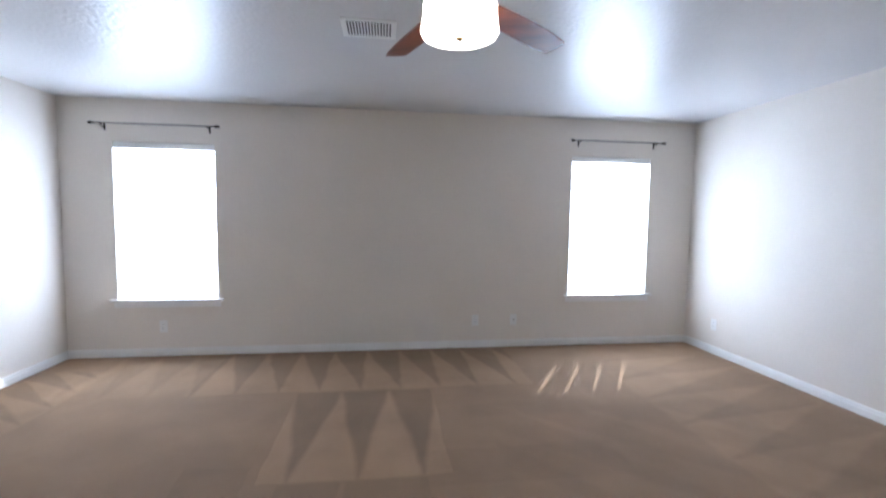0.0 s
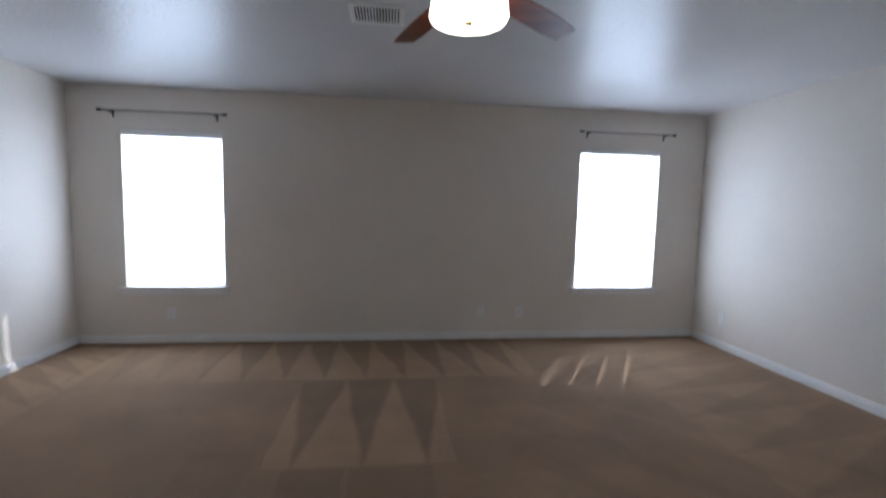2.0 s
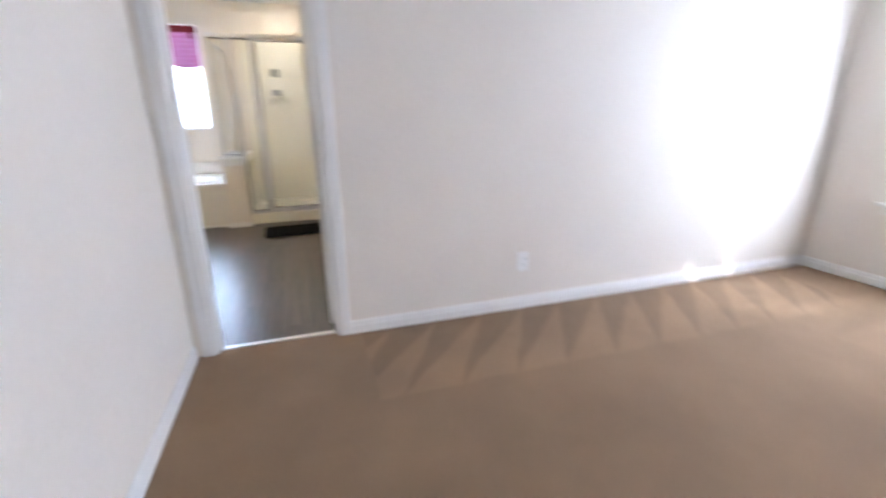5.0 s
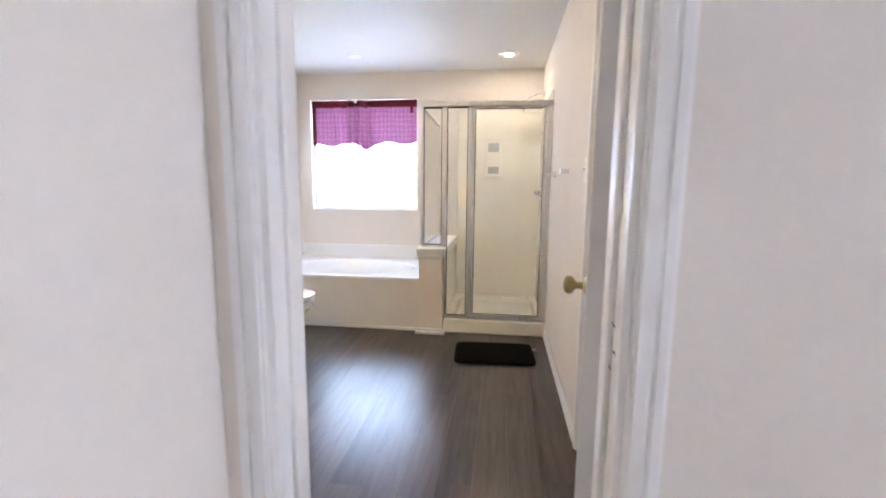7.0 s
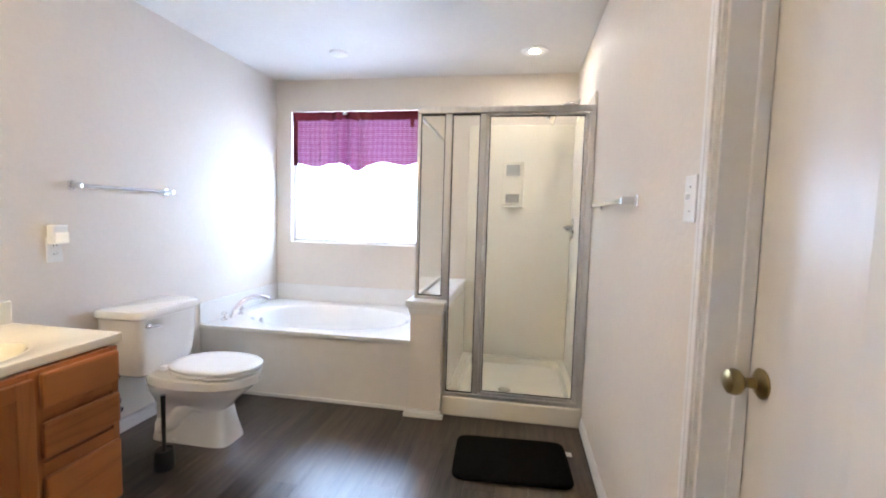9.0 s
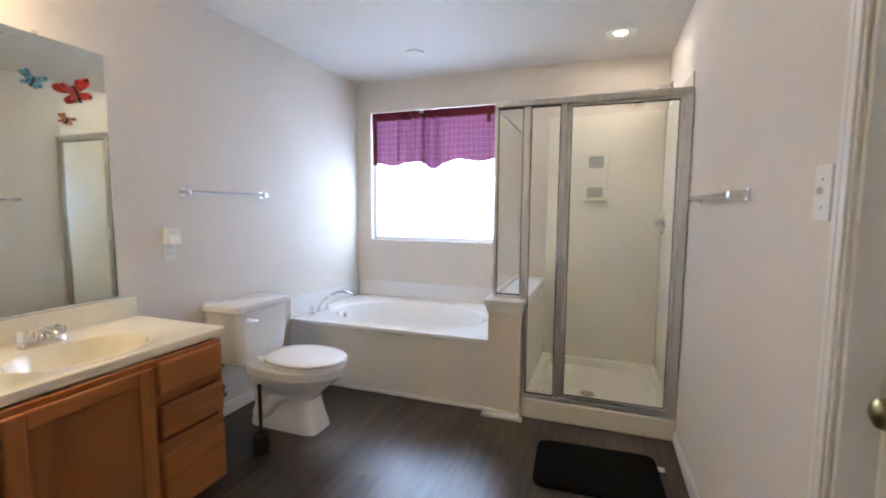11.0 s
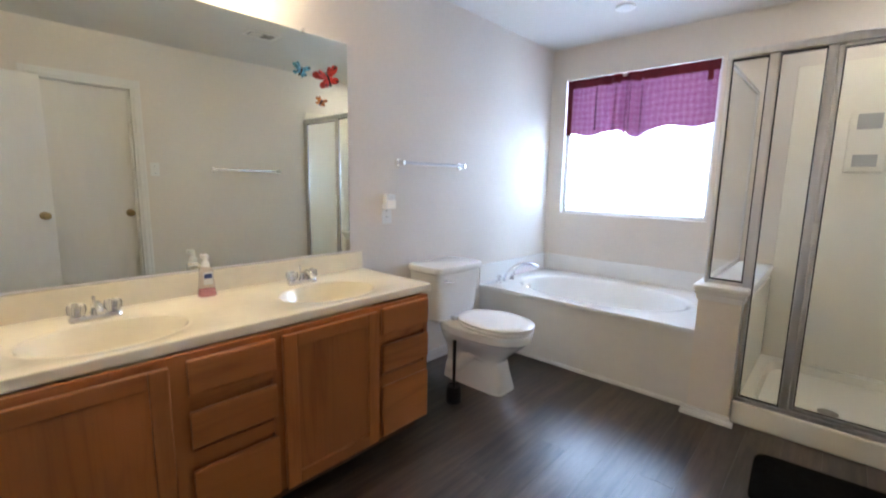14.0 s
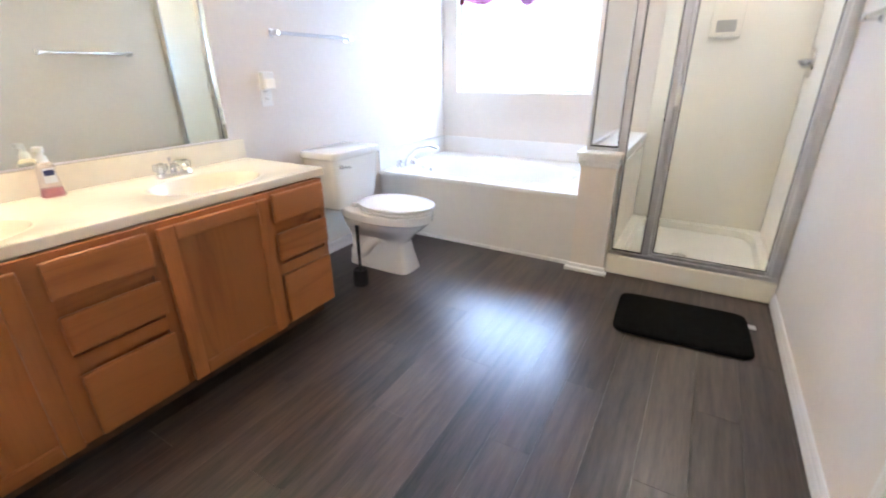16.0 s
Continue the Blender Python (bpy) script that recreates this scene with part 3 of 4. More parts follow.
def wall_plate(kind):
    label = {"outlet": "white double socket outlet plate on the wall", "jack": "white blank cable plate on the wall", "switch": "white toggle light switch plate on the wall"}[kind]
    ob = thing({"outlet": "outlet", "jack": "cable_plate", "switch": "light_switch"}[kind], (0, 0, 0), label, {"outlet": "outlet", "jack": "wall plate", "switch": "switch"}[kind], group="wall plates")
    part("cover_plate", box((-.037, -.006, -.059), (.037, -.0004, .059), .003, 2), M_PLATE, ob)
    if kind == "outlet":
        for dz in (-.02, .02):
            part("socket", loft([oval(0, 0, 0, .017, .014, 16, 3)] * 1 + [oval(0, 0, .002, .016, .013, 16, 3)]), M_PLATE, ob).matrix_basis = pose(0, -.006, dz, 90, 0, 0)
            bm = box((-.008, -.0086, dz - .004), (-.006, -.008, dz + .006))
            box((.006, -.0086, dz - .004), (.008, -.008, dz + .006), bm=bm)
            part("slots", bm, M_SLOT, ob)
    elif kind == "jack":
        part("connector", lathe([(.001, 0), (.006, 0), (.006, .008), (.001, .008)], (0, -.006, 0), '-Y', 12), M_CHROME, ob, smooth=True)
    else:
        part("toggle", box((-.005, -.018, -.002), (.005, -.006, .014), .002, 1), M_PLATE, ob)
        for dz in (-.03, .03):
            part("screw", lathe([(.0005, 0), (.003, 0), (.0005, .001)], (0, -.006, dz), '-Y', 8), M_SLOT, ob)
    return ob


outlet = wall_plate("outlet")
outlet.matrix_basis = pose(.853, YW, .29)
copy_thing(outlet, pose(3.932, YW, .292))
copy_thing(outlet, pose(XR, 3.65, .30, 0, 0, -90))
copy_thing(outlet, pose(0, 1.65, .30, 0, 0, 90))
copy_thing(outlet, pose(-1.985, YV, 1.065, 0, 0, 180))
wall_plate("jack").matrix_basis = pose(4.35, YW, .292)
wall_plate("switch").matrix_basis = pose(-1.44, YR, 1.335)

# ---- ceiling fan ----
FX, FY = 3.262, 1.30
fan = thing("ceiling_fan", (FX, FY, H), "five-blade cherry wood ceiling fan with lit opal drum light", "ceiling fan")
part("canopy", lathe([(.001, H), (.068, H), (.066, H - .02), (.05, H - .045), (.02, H - .055), (.001, H - .055)], (FX, FY, 0), n=28), M_BRONZE, fan, smooth=True)
part("downrod", lathe([(.001, H - .05), (.012, H - .05), (.012, 2.31), (.001, 2.31)], (FX, FY, 0), n=12), M_BRONZE, fan, smooth=True)
part("motor_housing", lathe([(.001, 2.32), (.05, 2.318), (.10, 2.30), (.115, 2.27), (.115, 2.22), (.13, 2.21), (.13, 2.192), (.001, 2.192)], (FX, FY, 0), n=32), M_BRONZE, fan, smooth=True)
part("light_shade", lathe([(.001, 2.192), (.135, 2.192), (.141, 2.180), (.142, 2.145), (.146, 2.108), (.150, 2.085), (.145, 2.073), (.10, 2.066), (.001, 2.064)], (FX, FY, 0), n=40), M_SHADE, fan, "lit white opal glass drum", smooth=True)
part("shade_finial", lathe([(.001, 2.067), (.018, 2.065), (.017, 2.057), (.009, 2.053), (.001, 2.047)], (FX, FY, 0), n=16), M_BRASS, fan, "small brass finial", smooth=True)
outline = [(.10, .045), (.20, .058), (.36, .070), (.52, .074), (.64, .069), (.69, .060)]
for k in range(5):
    a = 38 + 72 * k
    rim = [(r, w * .8) for r, w in outline] + [(r, -w) for r, w in reversed(outline)]
    rim.insert(len(outline), (.695, 0.0))
    turn = Matrix.Rotation(radians(a), 3, 'Z') @ Matrix.Rotation(radians(-11), 3, 'X')
    ring = lambda dz: [turn @ Vector((r, w, dz)) + Vector((FX, FY, 2.215)) for r, w in rim]
    blade = part("blade", loft([ring(-.003), ring(.003)]), M_BLADE, fan)
    bm = tube([turn @ Vector((.08, 0, .012)) + Vector((FX, FY, 2.215)), turn @ Vector((.16, 0, .010)) + Vector((FX, FY, 2.215)), turn @ Vector((.24, 0, .009)) + Vector((FX, FY, 2.215))], lambda u: .017 - .006 * u, 8)
    part("blade_arm", bm, M_BRONZE, blade, smooth=True)


def vent(name, x0, x1, y0, y1, label, lines):
    ob = thing(name, ((x0 + x1) / 2, (y0 + y1) / 2, H), label, "vent")
    part("backing", box((x0 + .02, y0 + .02, H - .003), (x1 - .02, y1 - .02, H - .0005)), M_SLOT, ob)
    bm = bmesh.new()
    for p, q in (((x0, y0), (x1, y0 + .03)), ((x0, y1 - .03), (x1, y1)), ((x0, y0 + .03), (x0 + .03, y1 - .03)), ((x1 - .03, y0 + .03), (x1, y1 - .03))):
        box((*p, H - .008), (*q, H - .0004), .002, 1, bm=bm)
    part("frame", bm, M_PLATE, ob)
    for i in range(lines):
        sx = x0 + .035 + (x1 - x0 - .07) * (i + .5) / lines
        s = box((sx - .005, y0 + .03, H - .010), (sx + .005, y1 - .03, H - .008))
        bmesh.ops.rotate(s, verts=s.verts, cent=(sx, 0, H - .009), matrix=Matrix.Rotation(radians(35 if i < lines / 2 else -35), 3, 'Y'))
        part("slat", s, M_PLATE, ob)
    return ob


vent("ceiling_vent", 2.735, 3.04, 2.06, 2.30, "white steel ceiling register with angled louvres", 14)
vent("ceiling_vent", -2.16, -1.90, -.32, -.14, "small white steel bathroom ceiling register", 12)

# ---- bathroom: window and valance ----
wy0, wy1, wz0, wz1 = -1.737, -.552, 1.005, 2.17
win = thing("window_3", (XB, -1.16, wz0), "square obscure-glass bathroom window, bright with daylight", "window", kind="structure")
bm = bmesh.new()
for p, q in (((wy0, wz0), (wy0 + .03, wz1)), ((wy1 - .03, wz0), (wy1, wz1)), ((wy0 + .03, wz0), (wy1 - .03, wz0 + .03)), ((wy0 + .03, wz1 - .03), (wy1 - .03, wz1))):
    box((XB - .09, *p), (XB - .05, *q), .003, 1, bm=bm)
part("window_frame", bm, M_TRIM, win)
part("pane", box((XB - .074, wy0 + .03, wz0 + .03), (XB - .068, wy1 - .03, wz1 - .03)), M_PANE, win, "obscure white pane")

val = thing("window_valance", (XB - .02, -1.16, 2.15), "short plaid pink voile valance with dark red header", "curtain")


def cloth(y0, y1, z0, z1, depth, ny=160, nz=14, low=None):
    bm = bmesh.new()
    grid = []
    for i in range(ny + 1):
        u = i / ny
        y = y0 + (y1 - y0) * u
        fold = .006 * math.sin(u * 21 + 2.2 * math.sin(u * 7)) + .004 * math.sin(u * 53 + 3 * math.sin(u * 11)) + .045 * math.exp(-((u - .42) / .13) ** 2) * math.sin(u * 56)
        col = []
        for j in range(nz + 1):
            v = j / nz
            zb = z0 + (low(u) if low else 0)
            col.append(bm.verts.new((XB - .02 + depth + fold * (.35 + .65 * (1 - v)), y, zb + (z1 - zb) * v)))
        grid.append(col)
    for i in range(ny):
        for j in range(nz):
            bm.faces.new((grid[i][j], grid[i + 1][j], grid[i + 1][j + 1], grid[i][j + 1]))
    return bm


hemline = lambda u: .018 * math.sin(u * 17 + 2) + .05 * max(0, u - .5) - .035 * math.exp(-((u - .5) / .06) ** 2)
part("drape", cloth(-1.69, -.572, 1.70, 2.108, 0, low=hemline), M_PLAID, val, "plaid pink voile", smooth=True)
for u0, wide, low in ((.20, .016, 1.73), (.345, .022, 1.71), (.42, .018, 1.68), (.455, .012, 1.70), (.53, .020, 1.685)):
    py = -1.69 + 1.118 * u0
    part("pleat", cloth(py, py + wide, low, 2.10, .022, ny=6), M_PLAID, val, "gathered plaid fold", smooth=True)
part("header", cloth(-1.724, -.564, 2.09, 2.163, .016, nz=4), M_RED, val, "dark red rod pocket", smooth=True)
part("side_hem", cloth(-1.723, -1.68, 1.695, 2.105, .012, ny=6), M_RED, val, "dark red side hem", smooth=True)
part("tie", box((XB - .012, -.64, 2.025), (XB - .002, -.605, 2.095), .003, 1), M_RED, val, "dark red tab")
part("tension_rod", tube([(XB - .022, wy0, 2.15), (XB - .022, wy1, 2.15)], .007), M_PLATE, val, smooth=True)

# ---- tub ----
tub = thing("bathtub", (-3.43, -1.11, 0), "white acrylic oval garden tub with flat deck", "bathtub")
part("basin", plate(XB + .012, -2.935, YV + .012, -.346, .473, -3.42, -1.12, .40, .63, [(1.05, 0), (1.0, .004), (.97, .02), (.90, .16), (.82, .30), (.70, .37), (.3, .385)], 64), M_ACRYL, tub, smooth=True)
part("deck_edge", box((-2.945, YV + .002, .445), (-2.925, -.346, .4735), .005, 2), M_ACRYL, tub)
part("apron", box((-2.965, YV + .002, 0), (-2.946, -.346, .446)), M_APRON, tub, "cream painted access panel")
part("base_trim", box((-2.9455, YV + .002, 0), (-2.934, -.37, .025), .003, 1), M_TRIM, tub)
part("backsplash", box((XB + .001, YV + .014, .4735), (XB + .014, -.346, .62), .004, 2), M_ACRYL, tub)
part("side_splash", box((XB + .001, YV + .001, .4735), (-2.93, YV + .014, .622), .004, 2), M_ACRYL, tub)
part("overflow", lathe([(.001, 0), (.028, 0), (.026, .008), (.001, .010)], (-3.40, YV + .175, .40), 'Y', 18), M_CHROME, tub, smooth=True)
part("spout", tube(smooth_path([(-3.17, -1.785, .474), (-3.175, -1.77, .53), (-3.21, -1.71, .60), (-3.26, -1.64, .625), (-3.31, -1.57, .60)]), lambda u: .025 - .009 * u, 12), M_CHROME, tub, "arched chrome spout", smooth=True)
for hx in (-3.08, -3.27):
    part("tap_handle", lathe([(.001, .474), (.022, .474), (.020, .490), (.010, .495), (.010, .505), (.022, .512), (.022, .528), (.012, .536), (.001, .537)], (hx, -1.79, 0), n=14), M_CHROME, tub, smooth=True)

# ---- half wall and shower ----
half = thing("half_wall", (-3.4, -.245, 0), "low cream partition with moulded white cap between tub and shower", "partition", kind="structure")
part("core", box((XB + .001, -.343, 0), (-2.89, -.143, .66)), M_WALL, half)
bm = box((XB + .001, -.352, .66), (-2.878, -.135, .69), .006, 2)
box((XB + .001, -.360, .69), (-2.868, -.128, .715), .006, 2, bm=bm)
box((XB + .001, -.368, .715), (-2.856, -.118, .745), .009, 3, bm=bm)
part("cap", bm, M_TRIM, half)
bm = box((-2.895, -.352, 0), (-2.876, -.134, .045), .004, 2)
box((-2.895, -.372, 0), (-2.856, -.118, .022), .004, 2, bm=bm)
part("base_block", bm, M_TRIM, half)

shower = thing("shower_stall", (-3.4, .3, 0), "aluminium-framed glass shower stall with cream surround", "shower")
bm = plate(XB + .012, -2.99, -.126, YR - .012, .105, -3.46, .303, .41, .375, [(1.0, 0), (.985, .012), (.95, .045), (.5, .052), (.1, .056)], 64, power=7.0)
part("pan", bm, M_SURR, shower, smooth=True)
part("curb", box((-3.02, -.142, 0), (-2.935, YR - .002, .125), .014, 3), M_SURR, shower)
part("back_panel", box((XB + .001, -.125, .10), (XB + .012, YR - .013, 2.03), .003, 1), M_SURR, shower)
part("side_panel", box((XB + .012, YR - .012, .10), (-2.97, YR - .001, 2.03), .003, 1), M_SURR, shower)
part("low_panel", box((XB + .013, -.142, .10), (-2.97, -.126, .66), .003, 1), M_SURR, shower)
part("drain", lathe([(.001, 0), (.048, 0), (.046, .004), (.001, .005)], (-3.30, .25, .0555), n=22), M_CHROME, shower, smooth=True)
caddy = part("soap_niche", box((XB + .012, .155, 1.36), (XB + .022, .335, 1.73), .008, 2), M_SURR, shower)
# raised grey patches give the shade of the two hollow shelves
for z0, z1 in ((1.62, 1.71), (1.40, 1.47)):
    part("recess", box((XB + .0225, .19, z0), (XB + .0265, .30, z1), .004, 2), M_GREY, caddy, "grey patch for the shade inside a shelf")
part("ledge", box((XB + .022, .16, 1.365), (XB + .05, .33, 1.383), .005, 2), M_SURR, caddy)
valve = part("valve_plate", lathe([(.001, 0), (.082, 0), (.080, .008), (.05, .014), (.028, .022), (.026, .05), (.001, .052)], (-3.77, YR - .013, 1.205), '-Y', 28), M_CHROME, shower, "round chrome valve plate", smooth=True)
part("lever", tube([(-3.77, YR - .06, 1.205), (-3.74, YR - .075, 1.21), (-3.66, YR - .085, 1.215)], lambda u: .015 - .006 * u, 10), M_CHROME, valve, smooth=True)
part("shower_arm", tube(smooth_path([(-3.79, YR - .002, 2.165), (-3.78, YR - .07, 2.165), (-3.765, YR - .13, 2.135), (-3.755, YR - .165, 2.095)]), .011), M_CHROME, shower, smooth=True)
part("arm_flange", lathe([(.001, 0), (.032, 0), (.030, .006), (.014, .012), (.001, .013)], (-3.79, YR - .001, 2.165), '-Y', 20), M_CHROME, shower, smooth=True)
bm = lathe([(.013, .04), (.019, .03), (.020, .012), (.030, -.012), (.048, -.042), (.050, -.058), (.001, -.061)], (0, 0, 0), n=24)
bmesh.ops.transform(bm, verts=bm.verts, matrix=pose(-3.75, YR - .195, 2.062, -48, 0, 0))
part("shower_head", bm, M_CHROME, shower, smooth=True)

SX = -2.965       # plane of the shower front


def bar(a, b, name="frame_rail", parent=shower, mat=None):
    return part(name, box(a, b, .003, 1), mat or M_ALU, parent)


bar((SX - .02, -.335, 1.905), (SX + .02, YR - .003, 1.945), "top_rail")
bar((SX - .02, -.13, .125), (SX + .02, YR - .003, .150), "bottom_rail")
for y0, y1, z0 in ((-.16, -.125, .745), (-.128, -.118, .15), (.055, .092, .15), (.690, YR - .003, .15)):
    bar((SX - .016, y0, z0), (SX + .016, y1, 1.906), "post")
bar((SX - .015, -.335, .745), (SX + .015, -.315, 1.906), "post")
bar((SX - .012, -.315, .745), (SX + .012, -.16, .765), "low_rail")
for y0, y1, z0 in ((-.315, -.16, .765), (-.118, .055, .15)):
    g = part("fixed_pane", box((SX - .003, y0, z0), (SX + .003, y1, 1.905)), M_GLASS, shower)
    g.visible_shadow = False
    bmg = box((SX + .0035, y0, 1.893), (SX + .008, y1, 1.905))
    box((SX + .0035, y0, z0), (SX + .008, y1, z0 + .009), bm=bmg)
    box((SX + .0035, y0, z0 + .009), (SX + .008, y0 + .006, 1.893), bm=bmg)
    box((SX + .0035, y1 - .006, z0 + .009), (SX + .008, y1, 1.893), bm=bmg)
    part("gasket", bmg, M_GASKET, shower)
# side panel over the half wall
bar((XB + .002, -.335, .745), (SX - .02, -.315, .765), "side_rail")
bar((XB + .002, -.335, 1.885), (SX - .02, -.315, 1.905), "side_rail")
bar((XB + .002, -.335, .765), (XB + .022, -.315, 1.885), "side_post")
g = part("side_pane", box((XB + .022, -.328, .765), (SX - .016, -.322, 1.885)), M_GLASS, shower)
g.visible_shadow = False
# swinging door
sdoor = part("shower_door", box((SX - .002, .110, .171), (SX + .004, .669, 1.889)), M_GLASS, shower, "clear glass door pane")
sdoor.visible_shadow = False
bm = bmesh.new()
for p, q in (((.094, .158), (.112, 1.898)), ((.668, .158), (.688, 1.898)), ((.112, .152), (.668, .172)), ((.112, 1.888), (.668, 1.9035))):
    box((SX - .010, *p), (SX + .014, *q), .003, 1, bm=bm)
part("door_frame", bm, M_ALU, sdoor, "satin aluminium door frame")
bm = bmesh.new()
for p, q in (((.112, .172), (.117, 1.888)), ((.117, .172), (.663, .178)), ((.663, .172), (.668, 1.888)), ((.117, 1.882), (.663, 1.888))):
    box((SX + .0045, *p), (SX + .009, *q), bm=bm)
part("door_gasket", bm, M_GASKET, sdoor)
part("door_pull", box((SX + .014, .088, 1.0), (SX + .03, .108, 1.10), .005, 2), M_PLATE, sdoor, "small white pull")

# ---- vanity ----
VX0, VX1, VF = -1.735, -.135, -1.272
vanity = thing("vanity_cabinet", ((VX0 + VX1) / 2, VF, 0), "honey oak double vanity cabinet with doors and drawers", "cabinet")
bm = box((VX0, YV + .002, .085), (VX1, VF - .018, .58))
box((VX0, YV + .002, .58), (VX0 + .016, VF - .018, .717), bm=bm)
box((VX1 - .016, YV + .002, .58), (VX1, VF - .018, .717), bm=bm)
part("carcass", bm, M_OAK_V, vanity)
# kick coloured darker than the oak, for the shade under the cabinet
part("toe_kick", box((VX0 + .01, YV + .002, 0), (VX1, VF - .075, .085)), M_OAK_D, vanity, "recessed kick with its shade put into the colour")
for a, c in ((VX0, -1.710), (-1.445, -1.405), (-.985, -.935), (-.662, -.60), (-.165, VX1)):
    part("face_stile", box((a, VF - .018, .085), (c, VF - .002, .7188)), M_OAK_V, vanity)
for a, c in ((-1.71, -1.445), (-1.405, -.985), (-.935, -.662), (-.60, -.165)):
    levels = [(.085, .115), (.69, .7188)] + ([(.335, .385), (.545, .595)] if c - a < .3 else [])
    for z0, z1 in levels:
        part("face_rail", box((a, VF - .0175, z0), (c, VF - .003, z1)), M_OAK_H, vanity)


def cabinet_door(x0, x1, z0, z1):
    d = part("door", box((x0 + .05, VF + .004, z0 + .05), (x1 - .05, VF + .010, z1 - .05)), M_OAK_V, vanity, "flat oak panel door")
    for a, b in ((x0, x0 + .055), (x1 - .055, x1)):
        part("stile", box((a, VF - .001, z0), (b, VF + .019, z1), .006, 2), M_OAK_V, d)
    for a, b in ((z0, z0 + .055), (z1 - .055, z1)):
        part("rail", box((x0 + .055, VF - .001, a), (x1 - .055, VF + .0185, b), .006, 2), M_OAK_H, d)


def drawer_front(x0, x1, z0, z1):
    part("drawer_front", box((x0, VF - .001, z0), (x1, VF + .021, z1), .011, 2), M_OAK_H, vanity)


cabinet_door(-1.413, -.972, .088, .700)
cabinet_door(-.608, -.16, .088, .695)
for z0, z1 in ((.582, .708), (.408, .535), (.096, .340)):
    drawer_front(-1.724, -1.436, z0, z1)
for z0, z1 in ((.580, .700), (.400, .528), (.092, .325)):
    drawer_front(-.945, -.655, z0, z1)

top = thing("sink_countertop", (-.95, -1.6, .72), "cream cultured marble top with two oval sinks", "counter")
CX = -.92
bowl = [(1.14, 0), (1.10, .0035), (1.02, .004), (.99, .012), (.94, .035), (.82, .085), (.60, .12), (.25, .135), (.09, .137)]
bm = plate(-1.785, CX, YV + .02, -1.312, .757, -1.345, -1.535, .225, .165, bowl)
plate(CX, -.122, YV + .02, -1.312, .757, -.52, -1.535, .225, .165, bowl, bm=bm)
bmesh.ops.remove_doubles(bm, verts=bm.verts, dist=1e-5)
part("deck", bm, M_MARBLE, top, smooth=True)
bm = box((-1.788, -1.325, .719), (-.122, -1.305, .7565), .006, 3)
box((-1.793, YV + .004, .719), (-1.778, -1.308, .7565), .006, 3, bm=bm)
part("edge", bm, M_MARBLE, top)
part("backsplash", box((-1.785, YV + .001, .757), (-.122, YV + .021, .857), .004, 2), M_MARBLE, top)
for sx in (-1.345, -.52):
    part("drain", lathe([(.001, 0), (.024, 0), (.022, .004), (.001, .005)], (sx, -1.535, .620), n=18), M_CHROME, top, smooth=True)


def faucet():
    ob = thing("faucet", (0, 0, 0), "chrome centre-set faucet with clear acrylic handles", "faucet", group="vanity faucets")
    part("base", loft([oval(0, 0, z, .078 * s, .027 * s, 28, 3) for z, s in ((0, 1), (.012, 1), (.020, .9))]), M_CHROME, ob, smooth=True)
    part("spout", tube(smooth_path([(0, -.005, .015), (0, .005, .045), (0, .04, .062), (0, .085, .055), (0, .10, .042)]), lambda u: .015 - .004 * u, 12), M_CHROME, ob, smooth=True)
    part("lift_rod", lathe([(.003, .02), (.003, .065), (.006, .068), (.006, .078), (.001, .08)], (0, -.016, 0), n=10), M_CHROME, ob, smooth=True)
    for s in (-1, 1):
        n = 12
        rings = [[Vector((s * .052 + r * (1 + .10 * (-1) ** i) * math.cos(math.pi * i / n), r * (1 + .10 * (-1) ** i) * math.sin(math.pi * i / n), z)) for i in range(2 * n)] for r, z in ((.014, .020), (.022, .026), (.026, .040), (.024, .058), (.012, .064))]
        h = part("handle", loft(rings), M_ACRYLIC, ob, "clear acrylic knob", smooth=True)
        part("stem", lathe([(.001, .018), (.010, .018), (.008, .050), (.001, .052)], (s * .052, 0, 0), n=12), M_CHROME, h, smooth=True)
    return ob


fa = faucet()
fa.matrix_basis = pose(-1.335, -1.755, .757)
copy_thing(fa, pose(-.52, -1.745, .757))

mirror = thing("vanity_mirror", (-.9, YV, .86), "large frameless wall mirror above the vanity", "mirror")
part("glass", box((-1.708, YV + .001, .864), (-.124, YV + .006, 1.985)), M_MIRROR, mirror)
bm = box((-1.712, YV + .0005, .8585), (-.124, YV + .010, .8660))
part("channel", bm, M_ALU, mirror, "thin metal bottom channel")
for cx in (-1.45, -.6):
    part("clip", box((cx - .008, YV + .001, 1.978), (cx + .008, YV + .010, 1.998), .002, 1), M_CLEAR, mirror)

light = thing("vanity_light", (-.85, YV, 2.18), "brass-backed vanity light strip with lit globe bulbs", "wall light")
part("back_strip", box((-1.275, YV + .001, 2.115), (-.42, YV + .035, 2.235), .008, 2), M_CHROME, light, "mirror chrome strip")
for k in range(6):
    bx = -1.205 + k * .143
    part("socket", lathe([(.001, 0), (.026, 0), (.024, .02), (.001, .022)], (bx, YV + .035, 2.176), 'Y', 18), M_CHROME, light, smooth=True)
    part("bulb", lathe([(.001, .02), (.016, .022), (.020, .032), (.036, .050), (.043, .075), (.038, .100), (.022, .116), (.001, .121)], (bx, YV + .035, 2.176), 'Y', 22), M_BULB, light, "lit warm globe bulb", smooth=True)

# butterflies stuck on the mirror


